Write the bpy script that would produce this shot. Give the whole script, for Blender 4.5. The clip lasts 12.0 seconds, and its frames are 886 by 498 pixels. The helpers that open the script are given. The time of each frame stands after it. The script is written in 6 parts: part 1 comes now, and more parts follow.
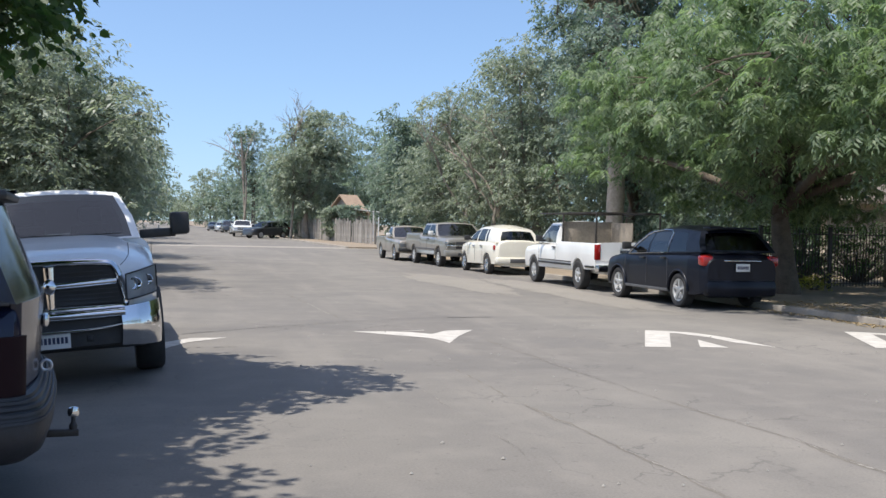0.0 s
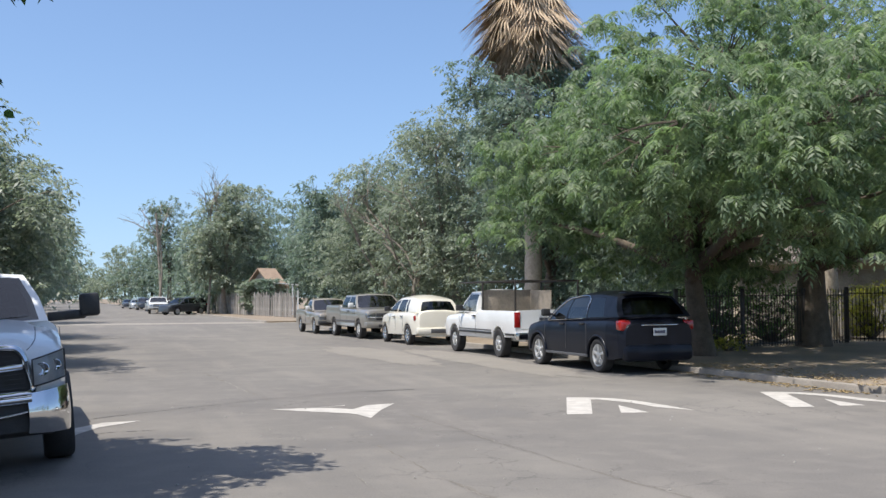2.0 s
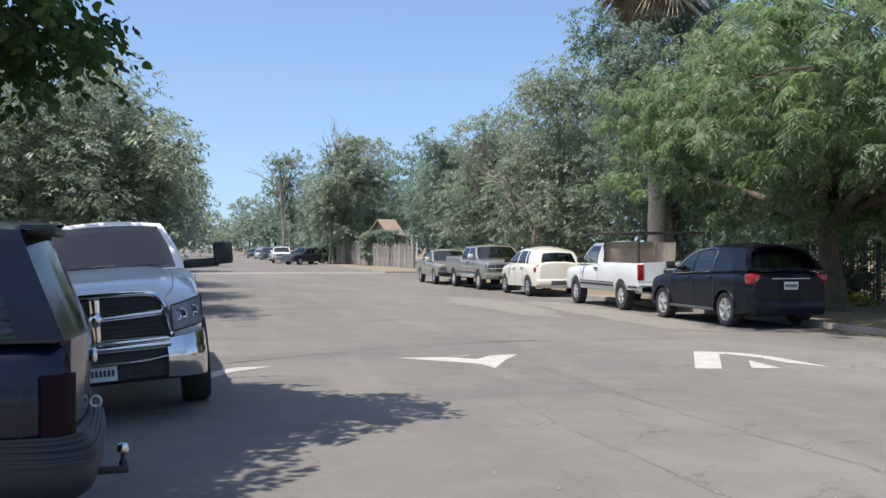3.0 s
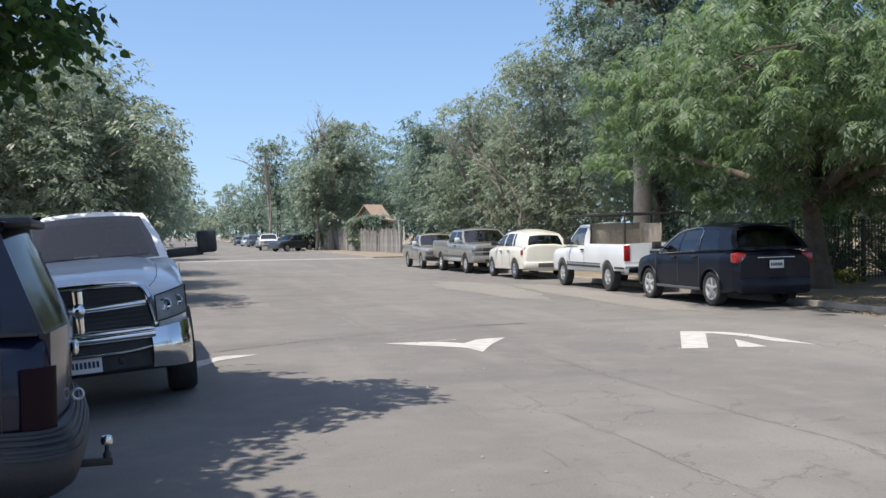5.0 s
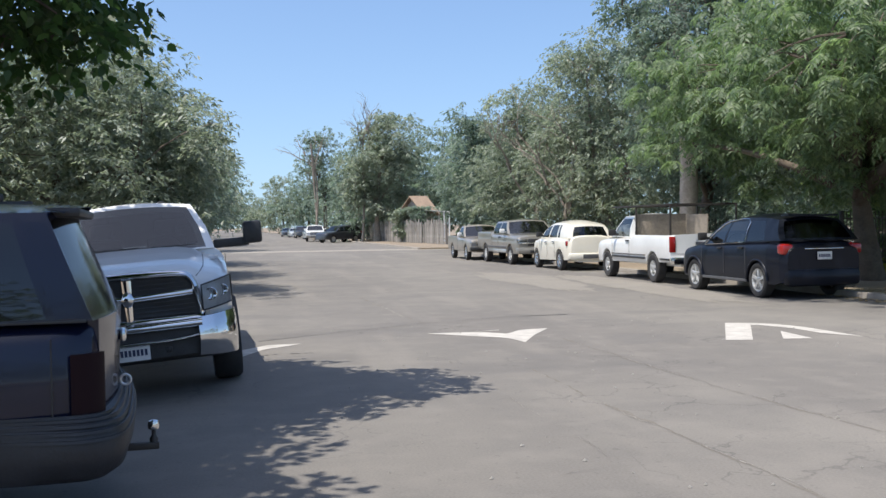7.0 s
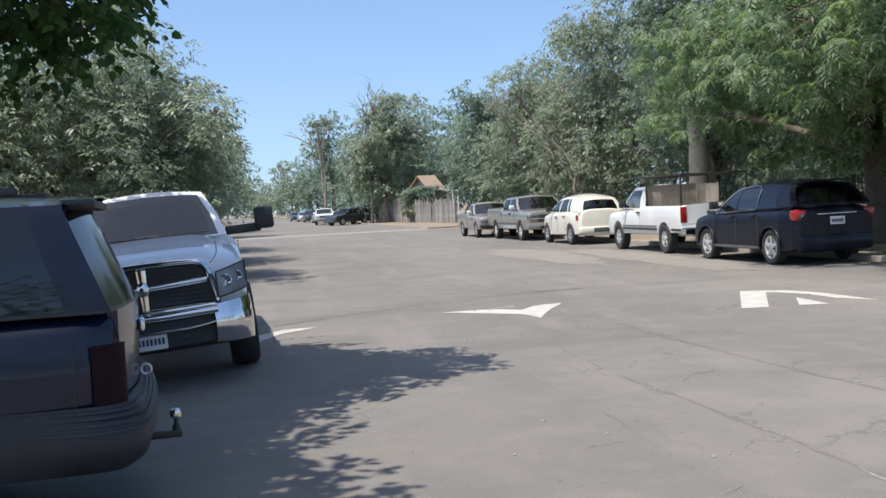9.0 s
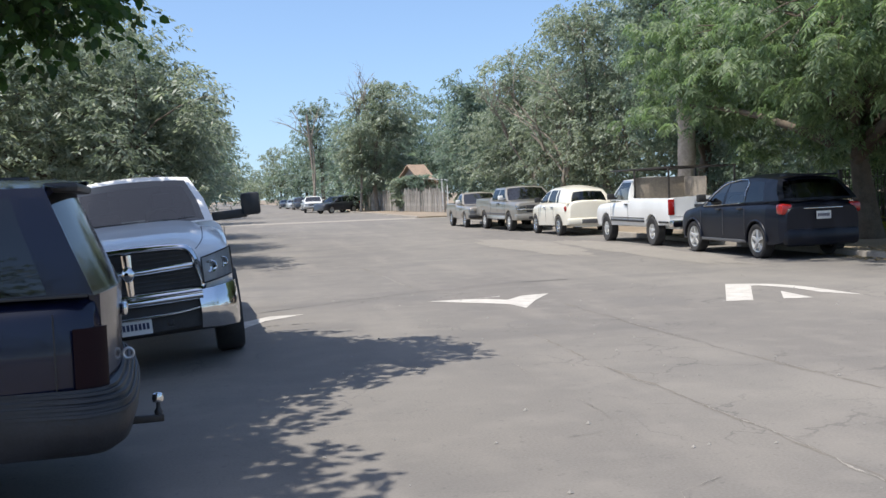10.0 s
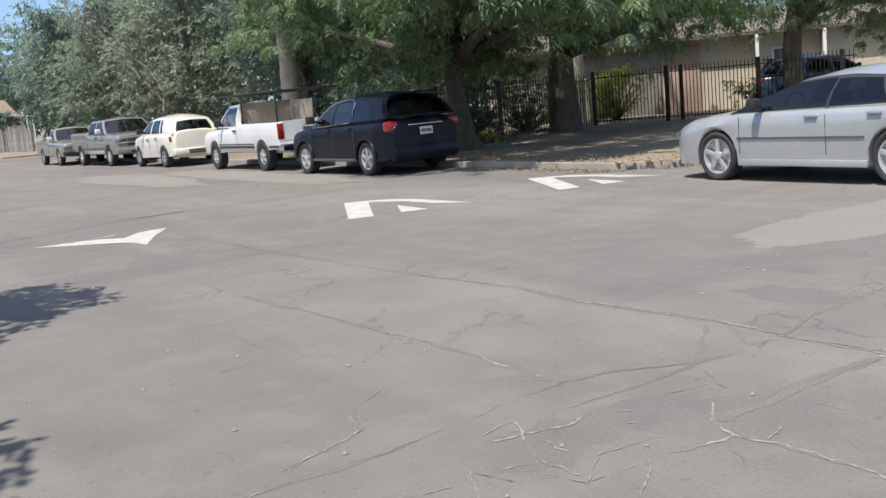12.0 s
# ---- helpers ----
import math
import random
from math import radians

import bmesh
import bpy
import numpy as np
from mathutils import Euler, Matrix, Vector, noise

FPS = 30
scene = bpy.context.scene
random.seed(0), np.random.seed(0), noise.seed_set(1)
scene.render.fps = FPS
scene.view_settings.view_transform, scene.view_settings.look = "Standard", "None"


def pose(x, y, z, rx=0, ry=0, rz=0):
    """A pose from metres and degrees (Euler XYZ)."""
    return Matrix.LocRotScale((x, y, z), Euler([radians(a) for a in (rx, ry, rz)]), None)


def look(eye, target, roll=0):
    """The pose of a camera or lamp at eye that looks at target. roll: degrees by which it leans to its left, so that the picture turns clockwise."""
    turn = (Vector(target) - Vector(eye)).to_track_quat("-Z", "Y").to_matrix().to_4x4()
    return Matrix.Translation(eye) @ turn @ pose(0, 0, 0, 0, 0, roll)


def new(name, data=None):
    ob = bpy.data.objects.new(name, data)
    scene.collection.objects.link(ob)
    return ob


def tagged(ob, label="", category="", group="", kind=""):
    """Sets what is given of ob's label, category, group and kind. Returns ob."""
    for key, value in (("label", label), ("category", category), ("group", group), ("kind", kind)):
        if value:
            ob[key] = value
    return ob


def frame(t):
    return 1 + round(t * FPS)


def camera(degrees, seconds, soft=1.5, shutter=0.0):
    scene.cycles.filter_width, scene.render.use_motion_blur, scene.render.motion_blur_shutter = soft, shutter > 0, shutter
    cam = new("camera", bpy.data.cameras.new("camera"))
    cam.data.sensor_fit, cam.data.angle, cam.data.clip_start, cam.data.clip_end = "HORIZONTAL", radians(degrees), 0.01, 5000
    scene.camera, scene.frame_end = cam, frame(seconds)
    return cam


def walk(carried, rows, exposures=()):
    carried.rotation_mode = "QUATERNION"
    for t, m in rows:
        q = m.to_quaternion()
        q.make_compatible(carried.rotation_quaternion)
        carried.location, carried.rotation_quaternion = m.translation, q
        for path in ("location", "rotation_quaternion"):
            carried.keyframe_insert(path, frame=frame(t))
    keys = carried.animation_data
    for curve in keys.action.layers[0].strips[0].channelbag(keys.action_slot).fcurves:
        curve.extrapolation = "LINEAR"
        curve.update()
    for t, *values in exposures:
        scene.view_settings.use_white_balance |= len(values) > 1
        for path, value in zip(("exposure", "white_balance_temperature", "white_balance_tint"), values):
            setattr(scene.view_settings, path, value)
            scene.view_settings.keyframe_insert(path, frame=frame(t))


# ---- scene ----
cam = camera(46.2, 12.0)
PATH = [
    (0, (0.385, 0.14, 1.583), (0.863, 2.081, 1.538), 1.2),
    (0.5, (0.38, 0.294, 1.593), (0.846, 2.239, 1.603), 2.1),
    (0.7, (0.367, 0.345, 1.593), (0.838, 2.288, 1.654), 4.1),
    (1, (0.384, 0.292, 1.571), (0.875, 2.229, 1.643), 5.2),
    (1.5, (0.423, 0.216, 1.588), (0.942, 2.148, 1.607), 0.9),
    (1.9, (0.413, 0.168, 1.613), (0.937, 2.098, 1.638), -1.3),
    (2, (0.421, 0.174, 1.619), (1.045, 2.072, 1.709), -0.4),
    (2.2, (0.369, 0.246, 1.597), (1.12, 2.099, 1.63), -1.9),
    (2.3, (0.358, 0.299, 1.586), (1.097, 2.157, 1.566), -1.8),
    (2.5, (0.324, 0.337, 1.601), (0.948, 2.237, 1.615), -0.8),
    (3, (0.341, 0.291, 1.602), (0.748, 2.249, 1.6), 0.0),
    (5, (0.377, 0.31, 1.609), (0.807, 2.263, 1.576), -1.0),
    (5.5, (0.404, 0.285, 1.616), (0.831, 2.238, 1.577), -0.7),
    (6, (0.404, 0.254, 1.61), (0.844, 2.205, 1.575), -0.3),
    (6.5, (0.396, 0.247, 1.605), (0.778, 2.21, 1.557), -1.1),
    (7, (0.404, 0.235, 1.6), (0.747, 2.205, 1.552), -1.0),
    (7.2, (0.405, 0.211, 1.607), (0.716, 2.186, 1.563), 1.7),
    (8.8, (0.372, 0.28, 1.599), (0.716, 2.248, 1.513), -3.1),
    (9, (0.375, 0.265, 1.598), (0.698, 2.237, 1.51), -3.1),
    (9.5, (0.386, 0.236, 1.609), (0.709, 2.208, 1.518), -2.7),
    (10, (0.4, 0.246, 1.59), (0.743, 2.214, 1.481), -2.3),
    (10.5, (0.405, 0.234, 1.601), (0.731, 2.205, 1.505), -2.1),
    (11, (0.394, 0.24, 1.601), (0.694, 2.213, 1.481), -2.1),
    (11.2, (0.372, 0.328, 1.599), (0.781, 2.28, 1.449), -2.0),
    (11.5, (0.248, 0.374, 1.592), (0.779, 2.293, 1.404), -5.0),
    (11.7, (0.336, 0.46, 1.611), (0.968, 2.341, 1.362), -8.3),
    (12, (0.29, 0.519, 1.571), (1.31, 2.214, 1.275), -5.1),
]
EXPOSURE = [(0, 0.57), (1, 0.51), (3, 0.51), (7, 0.54), (9, 0.56), (11, 0.61), (12, 0.52)]
walk(cam, [(t, look(eye, target, roll)) for t, eye, target, roll in PATH], EXPOSURE)

# ---- light ----
SUN = Vector((-0.34, -0.17, 0.92)).normalized()
world = bpy.data.worlds.new("world")
scene.world = world
world.use_nodes = True
wn = world.node_tree
sky = wn.nodes.new("ShaderNodeTexSky")
sky.sky_type = "NISHITA"
sky.sun_disc = False
sky.sun_elevation = math.asin(SUN.z)
sky.sun_rotation = math.atan2(SUN.x, SUN.y)
sky.air_density = 1.0
sky.dust_density = 1.6
sky.ozone_density = 5.0
wn.nodes["Background"].inputs["Strength"].default_value = 0.145
sky_co = wn.nodes.new("ShaderNodeTexCoord")
sky_lift = wn.nodes.new("ShaderNodeMapping")
sky_lift.inputs["Location"].default_value = (0, 0, 0.07)
wn.links.new(sky_co.outputs["Generated"], sky_lift.inputs[0])
wn.links.new(sky_lift.outputs[0], sky.inputs["Vector"])
wn.links.new(sky.outputs[0], wn.nodes["Background"].inputs["Color"])
sun = new("sun", bpy.data.lights.new("sun", "SUN"))
sun.data.energy = 4.2
sun.data.angle = radians(0.55)
sun.data.color = (1.0, 0.95, 0.875)
sun.matrix_world = look(SUN * 50, (0, 0, 0))

# ---- materials ----


def mat(name, c1, c2=None, rough=0.6, metal=0.0, scale=4.0, fine=60.0, bump=0.15, coat=0.0, spread=0.25, vary=0.0, spec=0.5):
    """Two-scale mottled surface: broad stains between two colours, and a fine grain with relief."""
    m = bpy.data.materials.new(name)
    m.use_nodes = True
    nt = m.node_tree
    n, k = nt.nodes, nt.links.new
    b = n["Principled BSDF"]
    c2 = c2 or tuple(v * 0.8 for v in c1)
    co = n.new("ShaderNodeTexCoord")
    big = n.new("ShaderNodeTexNoise")
    big.inputs["Scale"].default_value = scale
    big.inputs["Detail"].default_value = 6
    k(co.outputs["Object"], big.inputs["Vector"])
    small = n.new("ShaderNodeTexNoise")
    small.inputs["Scale"].default_value = fine
    small.inputs["Detail"].default_value = 3
    k(co.outputs["Object"], small.inputs["Vector"])
    mix = n.new("ShaderNodeMixRGB")
    mix.inputs[1].default_value, mix.inputs[2].default_value = (*c1, 1), (*c2, 1)
    ramp = n.new("ShaderNodeMapRange")
    ramp.inputs[1].default_value, ramp.inputs[2].default_value = 0.5 - spread, 0.5 + spread
    k(big.outputs[0], ramp.inputs[0])
    k(ramp.outputs[0], mix.inputs[0])
    grain = n.new("ShaderNodeMixRGB")
    grain.blend_type = "OVERLAY"
    grain.inputs[0].default_value = 0.35 if bump else 0.1
    k(mix.outputs[0], grain.inputs[1])
    k(small.outputs[0], grain.inputs[2])
    out = grain.outputs[0]
    if vary:
        info = n.new("ShaderNodeObjectInfo")
        hsv = n.new("ShaderNodeHueSaturation")
        mr = n.new("ShaderNodeMapRange")
        mr.inputs[3].default_value, mr.inputs[4].default_value = 1 - vary, 1 + vary
        k(info.outputs["Random"], mr.inputs[0])
        k(mr.outputs[0], hsv.inputs["Value"])
        k(out, hsv.inputs["Color"])
        out = hsv.outputs[0]
    k(out, b.inputs["Base Color"])
    b.inputs["Roughness"].default_value = rough
    b.inputs["Metallic"].default_value = metal
    b.inputs["Specular IOR Level"].default_value = spec
    if coat:
        b.inputs["Coat Weight"].default_value = coat
        b.inputs["Coat Roughness"].default_value = 0.06
    if bump:
        bp = n.new("ShaderNodeBump")
        bp.inputs["Strength"].default_value = bump
        bp.inputs["Distance"].default_value = 0.01
        k(small.outputs[0], bp.inputs["Height"])
        k(bp.outputs[0], b.inputs["Normal"])
    return m


def leaf_mat(name, c1, c2, c3, through_tint=(1.55, 1.76, 1.1), through_part=0.55):
    """Leaves: colour varies from leaf to leaf and from bough to bough, with light shining through."""
    m = bpy.data.materials.new(name)
    m.use_nodes = True
    nt = m.node_tree
    n, k = nt.nodes, nt.links.new
    b = n["Principled BSDF"]
    geo = n.new("ShaderNodeNewGeometry")
    co = n.new("ShaderNodeTexCoord")
    big = n.new("ShaderNodeTexNoise")
    big.inputs["Scale"].default_value = 0.55
    big.inputs["Detail"].default_value = 4
    k(co.outputs["Object"], big.inputs["Vector"])
    cr = n.new("ShaderNodeValToRGB")
    cr.color_ramp.elements[0].color = (*c1, 1)
    cr.color_ramp.elements[1].color = (*c3, 1)
    e = cr.color_ramp.elements.new(0.55)
    e.color = (*c2, 1)
    add = n.new("ShaderNodeMath")
    add.operation = "MULTIPLY_ADD"
    k(geo.outputs["Random Per Island"], add.inputs[0])
    add.inputs[1].default_value = 0.55
    mr = n.new("ShaderNodeMapRange")
    mr.inputs[1].default_value, mr.inputs[2].default_value = 0.3, 0.7
    mr.inputs[3].default_value, mr.inputs[4].default_value = 0.0, 0.45
    k(big.outputs[0], mr.inputs[0])
    k(mr.outputs[0], add.inputs[2])
    k(add.outputs[0], cr.inputs[0])
    k(cr.outputs[0], b.inputs["Base Color"])
    b.inputs["Roughness"].default_value = 0.5
    b.inputs["Specular IOR Level"].default_value = 0.55
    tr = n.new("ShaderNodeBsdfTranslucent")
    br = n.new("ShaderNodeMixRGB")
    br.blend_type = "MULTIPLY"
    br.inputs[0].default_value = 1
    br.inputs[2].default_value = (*through_tint, 1)
    k(cr.outputs[0], br.inputs[1])
    k(br.outputs[0], tr.inputs[0])
    ms = n.new("ShaderNodeMixShader")
    ms.inputs[0].default_value = through_part
    k(b.outputs[0], ms.inputs[1])
    k(tr.outputs[0], ms.inputs[2])
    k(ms.outputs[0], n["Material Output"].inputs[0])
    return m


def glass_mat(name, tint, rough=0.03, ior=1.5):
    """A thin tinted pane: clear through, glossy at grazing angles."""
    m = bpy.data.materials.new(name)
    m.use_nodes = True
    n, k = m.node_tree.nodes, m.node_tree.links.new
    n.remove(n["Principled BSDF"])
    see = n.new("ShaderNodeBsdfTransparent")
    see.inputs[0].default_value = (*tint, 1)
    gloss = n.new("ShaderNodeBsdfGlossy")
    gloss.inputs["Roughness"].default_value = rough
    fr = n.new("ShaderNodeFresnel")
    fr.inputs[0].default_value = ior
    ms = n.new("ShaderNodeMixShader")
    k(fr.outputs[0], ms.inputs[0])
    k(see.outputs[0], ms.inputs[1])
    k(gloss.outputs[0], ms.inputs[2])
    k(ms.outputs[0], n["Material Output"].inputs[0])
    return m


def lens_mat(name, col, rough=0.2):
    m = mat(name, col, col, rough=rough, bump=0, coat=0.6)
    return m


def road_mat():
    """Sun-bleached old asphalt: pale dust, darker worn lanes, stones in the surface and fine crazing."""
    m = bpy.data.materials.new("asphalt")
    m.use_nodes = True
    nt = m.node_tree
    n, k = nt.nodes, nt.links.new
    b = n["Principled BSDF"]
    co = n.new("ShaderNodeTexCoord")

    def noise_node(scale, detail=5, stretch=None):
        t = n.new("ShaderNodeTexNoise")
        t.inputs["Scale"].default_value = scale
        t.inputs["Detail"].default_value = detail
        if stretch:
            mp = n.new("ShaderNodeMapping")
            mp.inputs["Scale"].default_value = stretch
            k(co.outputs["Object"], mp.inputs[0])
            k(mp.outputs[0], t.inputs["Vector"])
        else:
            k(co.outputs["Object"], t.inputs["Vector"])
        return t.outputs[0]

    def ranged(src, a, z, lo=0.0, hi=1.0):
        r = n.new("ShaderNodeMapRange")
        r.inputs[1].default_value, r.inputs[2].default_value = a, z
        r.inputs[3].default_value, r.inputs[4].default_value = lo, hi
        k(src, r.inputs[0])
        return r.outputs[0]

    def blend(fac, a, c, kind="MIX"):
        x = n.new("ShaderNodeMixRGB")
        x.blend_type = kind
        if isinstance(fac, float):
            x.inputs[0].default_value = fac
        else:
            k(fac, x.inputs[0])
        for s, v in ((1, a), (2, c)):
            if isinstance(v, tuple):
                x.inputs[s].default_value = (*v, 1)
            else:
                k(v, x.inputs[s])
        return x.outputs[0]

    base = blend(ranged(noise_node(0.16, 6, (1.6, 0.6, 1)), 0.35, 0.65), (0.150, 0.138, 0.124), (0.195, 0.180, 0.158))
    base = blend(ranged(noise_node(0.9, 7), 0.42, 0.75, 0, 0.7), base, (0.130, 0.122, 0.112))
    base = blend(ranged(noise_node(0.5, 6, (2.2, 0.25, 1)), 0.52, 0.72, 0, 0.6), base, (0.225, 0.205, 0.178))
    fine = noise_node(55, 4)
    base = blend(0.28, base, ranged(fine, 0.25, 0.75, 0.25, 0.75), "OVERLAY")
    base = blend(ranged(noise_node(2.6, 8), 0.5, 0.7, 0, 0.5), base, (0.205, 0.188, 0.166))
    base = blend(ranged(noise_node(0.33, 5, (0.7, 1.5, 1)), 0.54, 0.66, 0, 0.45), base, (0.118, 0.111, 0.104))
    pits = ranged(noise_node(14, 3), 0.64, 0.70, 0, 0.35)
    base = blend(pits, base, (0.085, 0.08, 0.076))
    vo = n.new("ShaderNodeTexVoronoi")
    vo.feature = "DISTANCE_TO_EDGE"
    vo.inputs["Scale"].default_value = 1.1
    wob = n.new("ShaderNodeTexNoise")
    wob.inputs["Scale"].default_value = 2.5
    wob.inputs["Detail"].default_value = 5
    k(co.outputs["Object"], wob.inputs["Vector"])
    va = n.new("ShaderNodeVectorMath")
    va.operation = "MULTIPLY_ADD"
    k(wob.outputs["Color"], va.inputs[0])
    va.inputs[1].default_value = (0.9, 0.9, 0)
    k(co.outputs["Object"], va.inputs[2])
    k(va.outputs[0], vo.inputs["Vector"])
    line = ranged(vo.outputs["Distance"], 0.0, 0.018, 1, 0)
    where = ranged(noise_node(0.35, 4), 0.50, 0.60, 0, 0.7)
    mul = n.new("ShaderNodeMath")
    mul.operation = "MULTIPLY"
    k(line, mul.inputs[0])
    k(where, mul.inputs[1])
    base = blend(mul.outputs[0], base, (0.085, 0.08, 0.075))
    k(base, b.inputs["Base Color"])
    b.inputs["Roughness"].default_value = 0.88
    b.inputs["Specular IOR Level"].default_value = 0.25
    bp = n.new("ShaderNodeBump")
    bp.inputs["Strength"].default_value = 0.14
    bp.inputs["Distance"].default_value = 0.005
    k(fine, bp.inputs["Height"])
    k(bp.outputs[0], b.inputs["Normal"])
    return m


ASPHALT = road_mat()
CRACK = mat("crack_fill", (0.105, 0.098, 0.09), (0.15, 0.14, 0.126), rough=0.95, scale=6, fine=80)
CRACK_PALE = mat("crack_dust", (0.29, 0.27, 0.24), (0.215, 0.20, 0.176), rough=0.95, scale=6, fine=80, spec=0.1)
CRACK_STAIN = mat("crack_stain", (0.155, 0.141, 0.122), (0.175, 0.160, 0.140), rough=0.95, scale=4, fine=60, spec=0.1)
TAR = mat("tar_streak", (0.07, 0.068, 0.065), (0.12, 0.11, 0.10), rough=0.8, scale=5)
PATCH = mat("worn_patch", (0.218, 0.198, 0.168), (0.185, 0.169, 0.146), rough=0.95, scale=1.2, fine=50, bump=0.4)
PAINT = mat("road_paint", (0.50, 0.47, 0.42), (0.36, 0.335, 0.30), rough=0.8, scale=5, fine=40, spread=0.2)
DIRT = mat("dry_dirt", (0.27, 0.215, 0.155), (0.18, 0.145, 0.105), rough=1.0, scale=0.6, fine=18, bump=0.5)
CONCRETE = mat("concrete", (0.31, 0.28, 0.24), (0.22, 0.195, 0.165), rough=0.9, scale=1.5, fine=40, bump=0.3)
BARK = mat("bark", (0.085, 0.068, 0.052), (0.15, 0.12, 0.09), rough=0.95, scale=5, fine=26, bump=0.8)
BARK_PALE = mat("pale_bark", (0.30, 0.26, 0.21), (0.18, 0.155, 0.125), rough=0.95, scale=4, fine=24, bump=0.7)
IRON = mat("black_iron", (0.02, 0.018, 0.016), (0.045, 0.035, 0.028), rough=0.55, scale=8)
RUBBER = mat("rubber", (0.022, 0.022, 0.022), (0.045, 0.042, 0.04), rough=0.85, scale=5, fine=60)
ALLOY = mat("alloy", (0.66, 0.66, 0.65), (0.48, 0.48, 0.47), rough=0.35, metal=0.55, bump=0)
CHROME = mat("chrome", (0.78, 0.78, 0.78), (0.62, 0.62, 0.62), rough=0.08, metal=1.0, bump=0)
BLACK_PLASTIC = mat("black_plastic", (0.018, 0.018, 0.019), (0.03, 0.03, 0.03), rough=0.5, scale=9)
GREY_PLASTIC = mat("grey_plastic", (0.10, 0.10, 0.105), (0.07, 0.07, 0.072), rough=0.55, scale=9)
INTERIOR = mat("car_interior", (0.045, 0.042, 0.04), (0.07, 0.066, 0.06), rough=0.9, scale=5)
GLASS = glass_mat("tinted_glass", (0.20, 0.23, 0.25), ior=2.0)
WINDSCREEN = glass_mat("windscreen_glass", (0.15, 0.20, 0.26), rough=0.05, ior=1.75)
GLASS_DARK = glass_mat("dark_glass", (0.03, 0.034, 0.04), ior=1.75)
LENS = glass_mat("clear_lens", (0.85, 0.87, 0.88), 0.08, 1.3)
TAIL_GLASS = glass_mat("tail_glass", (0.03, 0.034, 0.04), 0.1, 1.4)
DULL_RED = mat("dull_red_lens", (0.013, 0.003, 0.005), (0.010, 0.003, 0.005), rough=0.6, bump=0, coat=0.0, spec=0.15)
RED_LENS = lens_mat("red_lens", (0.30, 0.014, 0.012))
REFLECTOR = mat("lamp_housing", (0.50, 0.51, 0.52), (0.34, 0.35, 0.36), rough=0.35, bump=0, scale=9)
PLATE = mat("plate_white", (0.72, 0.72, 0.70), (0.6, 0.6, 0.58), rough=0.5, bump=0)
PLATE_INK = mat("plate_ink", (0.03, 0.035, 0.08), (0.04, 0.045, 0.09), rough=0.6, bump=0)
LEAF_MULBERRY = leaf_mat("leaf_broad", (0.030, 0.058, 0.022), (0.055, 0.10, 0.035), (0.10, 0.16, 0.055))
LEAF_ASH = leaf_mat("leaf_feather", (0.080, 0.118, 0.072), (0.150, 0.205, 0.115), (0.28, 0.34, 0.18), (1.45, 1.62, 1.12), 0.52)
# silvery leaves, lightened so the colour also carries haze on far trees
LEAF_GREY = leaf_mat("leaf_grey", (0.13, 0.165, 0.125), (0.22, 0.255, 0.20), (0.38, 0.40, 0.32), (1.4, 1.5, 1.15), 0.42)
# green leaves with the blue of distance haze mixed into the colour
LEAF_HAZED_TEAL = leaf_mat("leaf_hazed_teal", (0.105, 0.15, 0.125), (0.175, 0.225, 0.185), (0.29, 0.33, 0.265), (1.4, 1.52, 1.2), 0.45)
THATCH = mat("dry_fronds", (0.540, 0.419, 0.284), (0.324, 0.236, 0.155), rough=1.0, scale=3, fine=20)
PALM_BARK = mat("palm_bark", (0.36, 0.30, 0.24), (0.50, 0.43, 0.35), rough=1.0, scale=3, fine=14, bump=0.7)
OLD_WOOD = mat("weathered_boards", (0.34, 0.315, 0.28), (0.19, 0.175, 0.155), rough=0.95, scale=2.5, fine=22, bump=0.5, vary=0.38)
TAN_BOARD = mat("tan_board", (0.27, 0.23, 0.185), (0.20, 0.17, 0.135), rough=0.9, scale=1.5, fine=20, bump=0.3)
STUCCO = mat("cream_stucco", (0.62, 0.55, 0.43), (0.53, 0.46, 0.36), rough=0.95, scale=1.2, fine=40, bump=0.3)
PINK_STUCCO = mat("pink_stucco", (0.50, 0.36, 0.29), (0.42, 0.30, 0.24), rough=0.95, scale=1.2, fine=40, bump=0.3)
SHINGLE_DARK = mat("grey_shingle", (0.17, 0.14, 0.12), (0.11, 0.095, 0.08), rough=0.95, scale=2, fine=18, bump=0.5)
SHINGLE = mat("tan_shingle", (0.33, 0.24, 0.17), (0.25, 0.18, 0.13), rough=0.95, scale=2, fine=18, bump=0.5)

# ---- mesh helpers ----


def part(name, bm, material, parent=None, label="", smooth=40):
    me = bpy.data.meshes.new(name)
    bm.normal_update()
    bm.to_mesh(me)
    bm.free()
    me.materials.append(material)
    if smooth:
        me.shade_smooth()
        me.set_sharp_from_angle(angle=radians(smooth))
    ob = new(name, me)
    if parent:
        ob.parent = parent
    if label:
        ob["label"] = label
    return ob


def raw(name, verts, faces, material, parent=None, label="", smooth=0):
    me = bpy.data.meshes.new(name)
    me.from_pydata([tuple(v) for v in verts], [], [tuple(f) for f in faces])
    me.update()
    me.materials.append(material)
    if smooth:
        me.shade_smooth()
        me.set_sharp_from_angle(angle=radians(smooth))
    ob = new(name, me)
    if parent:
        ob.parent = parent
    if label:
        ob["label"] = label
    return ob


def empty(name, m=None):
    ob = new(name)
    if m is not None:
        ob.matrix_world = m
    return ob


